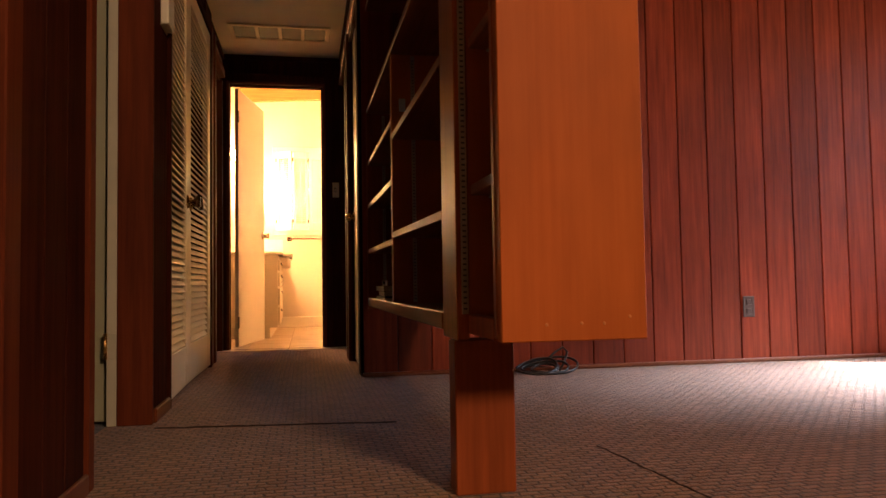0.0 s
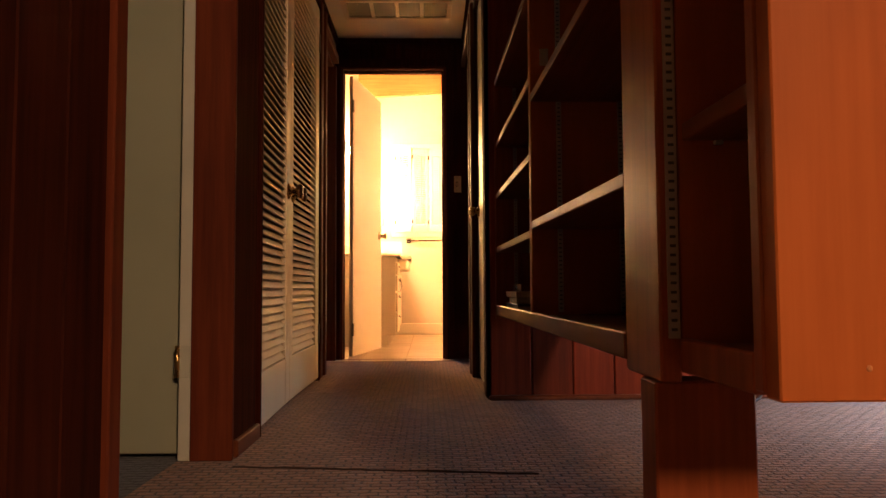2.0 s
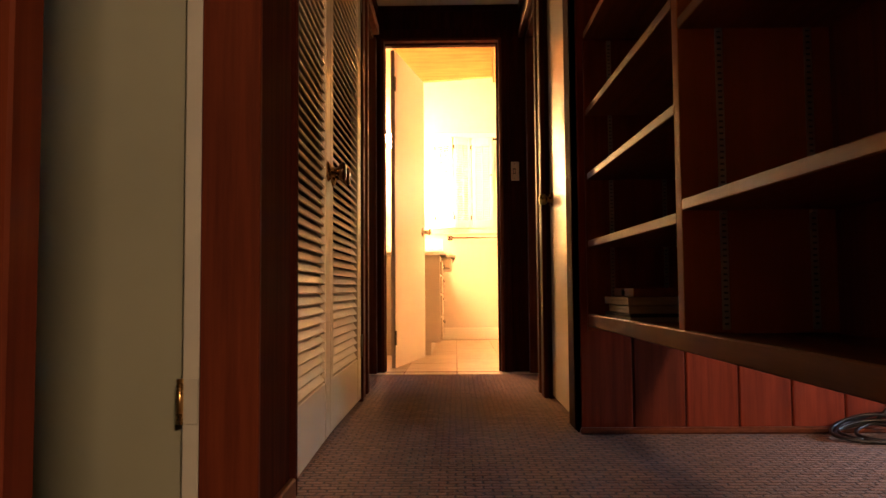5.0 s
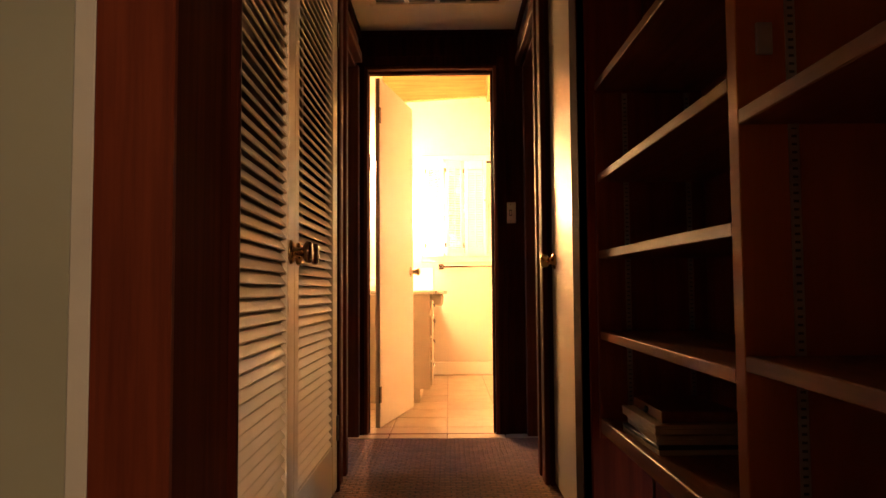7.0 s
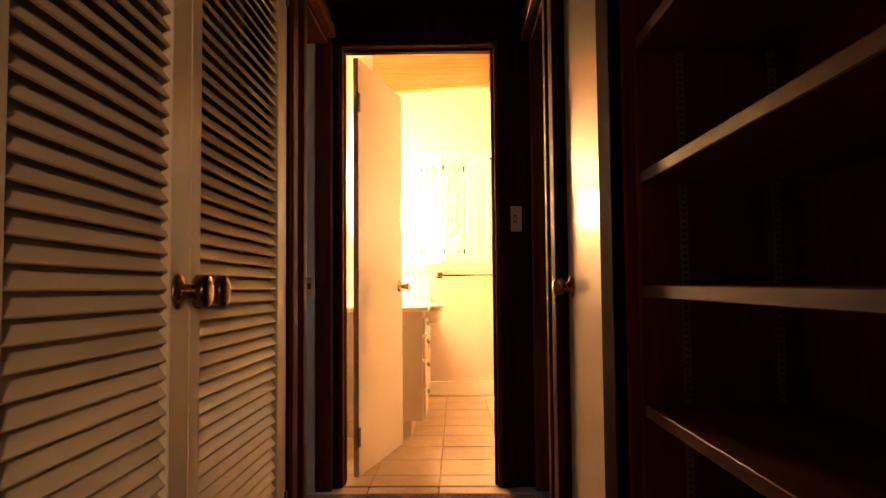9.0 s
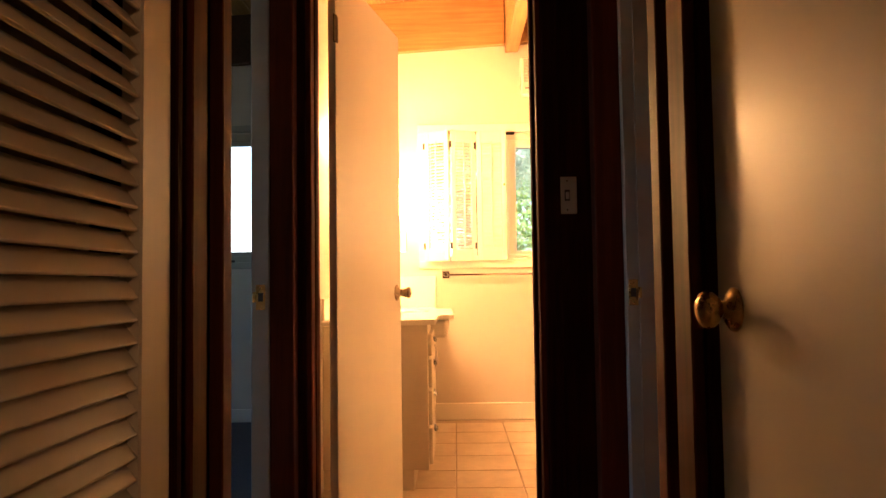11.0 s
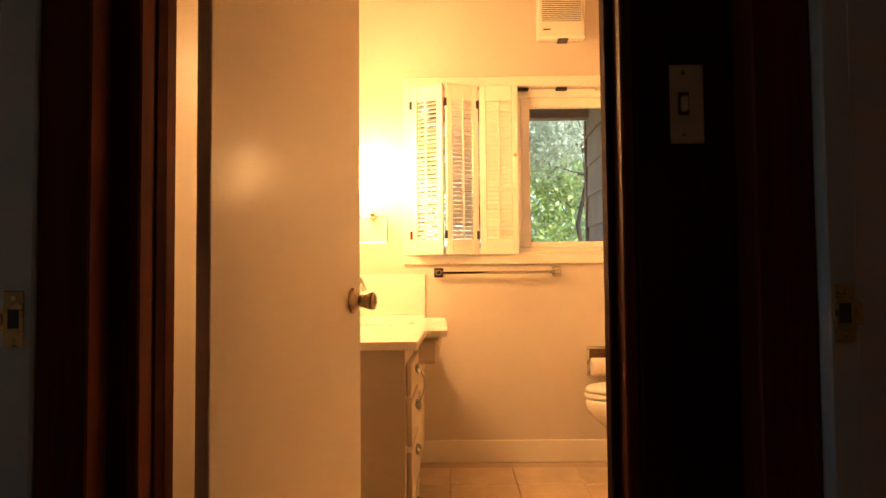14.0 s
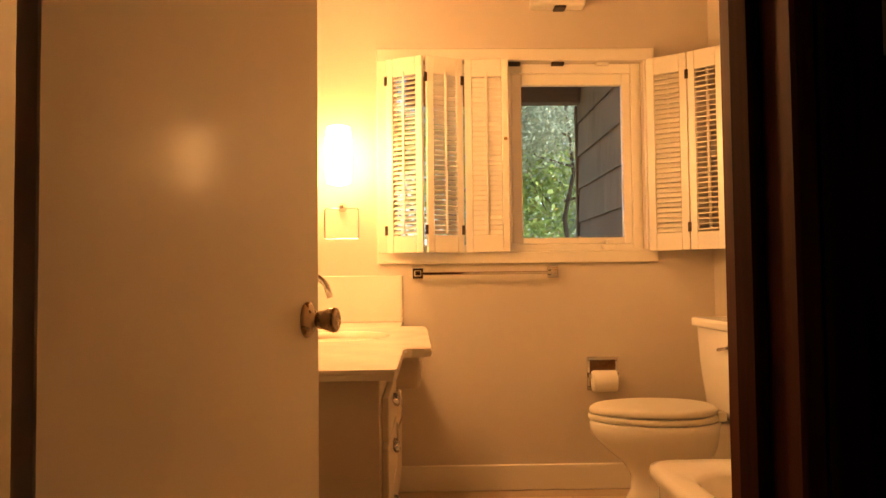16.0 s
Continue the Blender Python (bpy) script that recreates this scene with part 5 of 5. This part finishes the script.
t1 = tree("broadleaf_tree", pose(-6.3, 17.2, -0.55), 3, 6.0, 2.2, 7500, 0.085, LEAF, "leafy green tree behind the house", 0.3)
t2 = tree("conifer_tree", pose(1.22, 11.4, -0.6), 7, 4.2, 1.35, 95000, 0.026, NEEDLE, "grey-green conifer close to the bathroom window", 0.05, 0.28, 0.36)
t3 = tree("broadleaf_tree", pose(0.4, 18.5, -0.6), 11, 6.5, 2.6, 11000, 0.075, LEAF, "tall leafy tree behind the garden", 0.1)
for k, (x, y, rz, sc) in enumerate(((-3.7, 25.5, 40, 0.65), (3.2, 20.0, 200, 1.1), (1.8, 26.0, 300, 1.2), (6.5, 25.0, 10, 1.3), (-15, 28.0, 60, 1.3))):
    o = copy_thing(t3, pose(x, y, -0.6, 0, 0, rz))
    o.scale = (sc, sc, sc)
for k, (x, y, rz, sc) in enumerate(((-9.4, 18.4, 100, 1.2),)):
    o = copy_thing(t1, pose(x, y, -0.6, 0, 0, rz))
    o.scale = (sc, sc, sc)

# ---- pieces of the panel walls and of the tiled floor ----
bm = bmesh.new()
box(bm, (0.0, -0.018, 0.001), (0.1765, -0.0005, 2.449), 0.004, 1)
board = meshed("panel_board", bm, PANEL)
for k in range(23):
    piece("panel_board", board, wall_panel, (0.381 + 0.181 * k - 0.0, 3.668, 0))
bm = bmesh.new()
box(bm, (0.0, 0.001, 0.001), (0.014, 0.136, 2.449), 0.003, 1)
board = meshed("panel_board", bm, DARKTRIM)
for y in (1.284, 1.421, 1.558):
    piece("panel_board", board, wall_near, (-0.4395, y, 0.0), (0, 0, 0))
bm = bmesh.new()
box(bm, (-0.155, -0.155, -0.006), (0.155, 0.155, 0.0025), 0.0025, 1)
tile = meshed("floor_tile", bm, TILE)
rt = random.Random(9)
for i in range(-2, 5):
    for j in range(9):
        x, y = -0.0485 + 0.1575 + 0.315 * i, 5.715 + 0.1575 + 0.315 * (j - 1)
        if x + 0.155 < 1.31 and y < 8.35:
            piece("floor_tile", tile, bath_floor, (x, y, rt.uniform(-0.0006, 0.0006)))
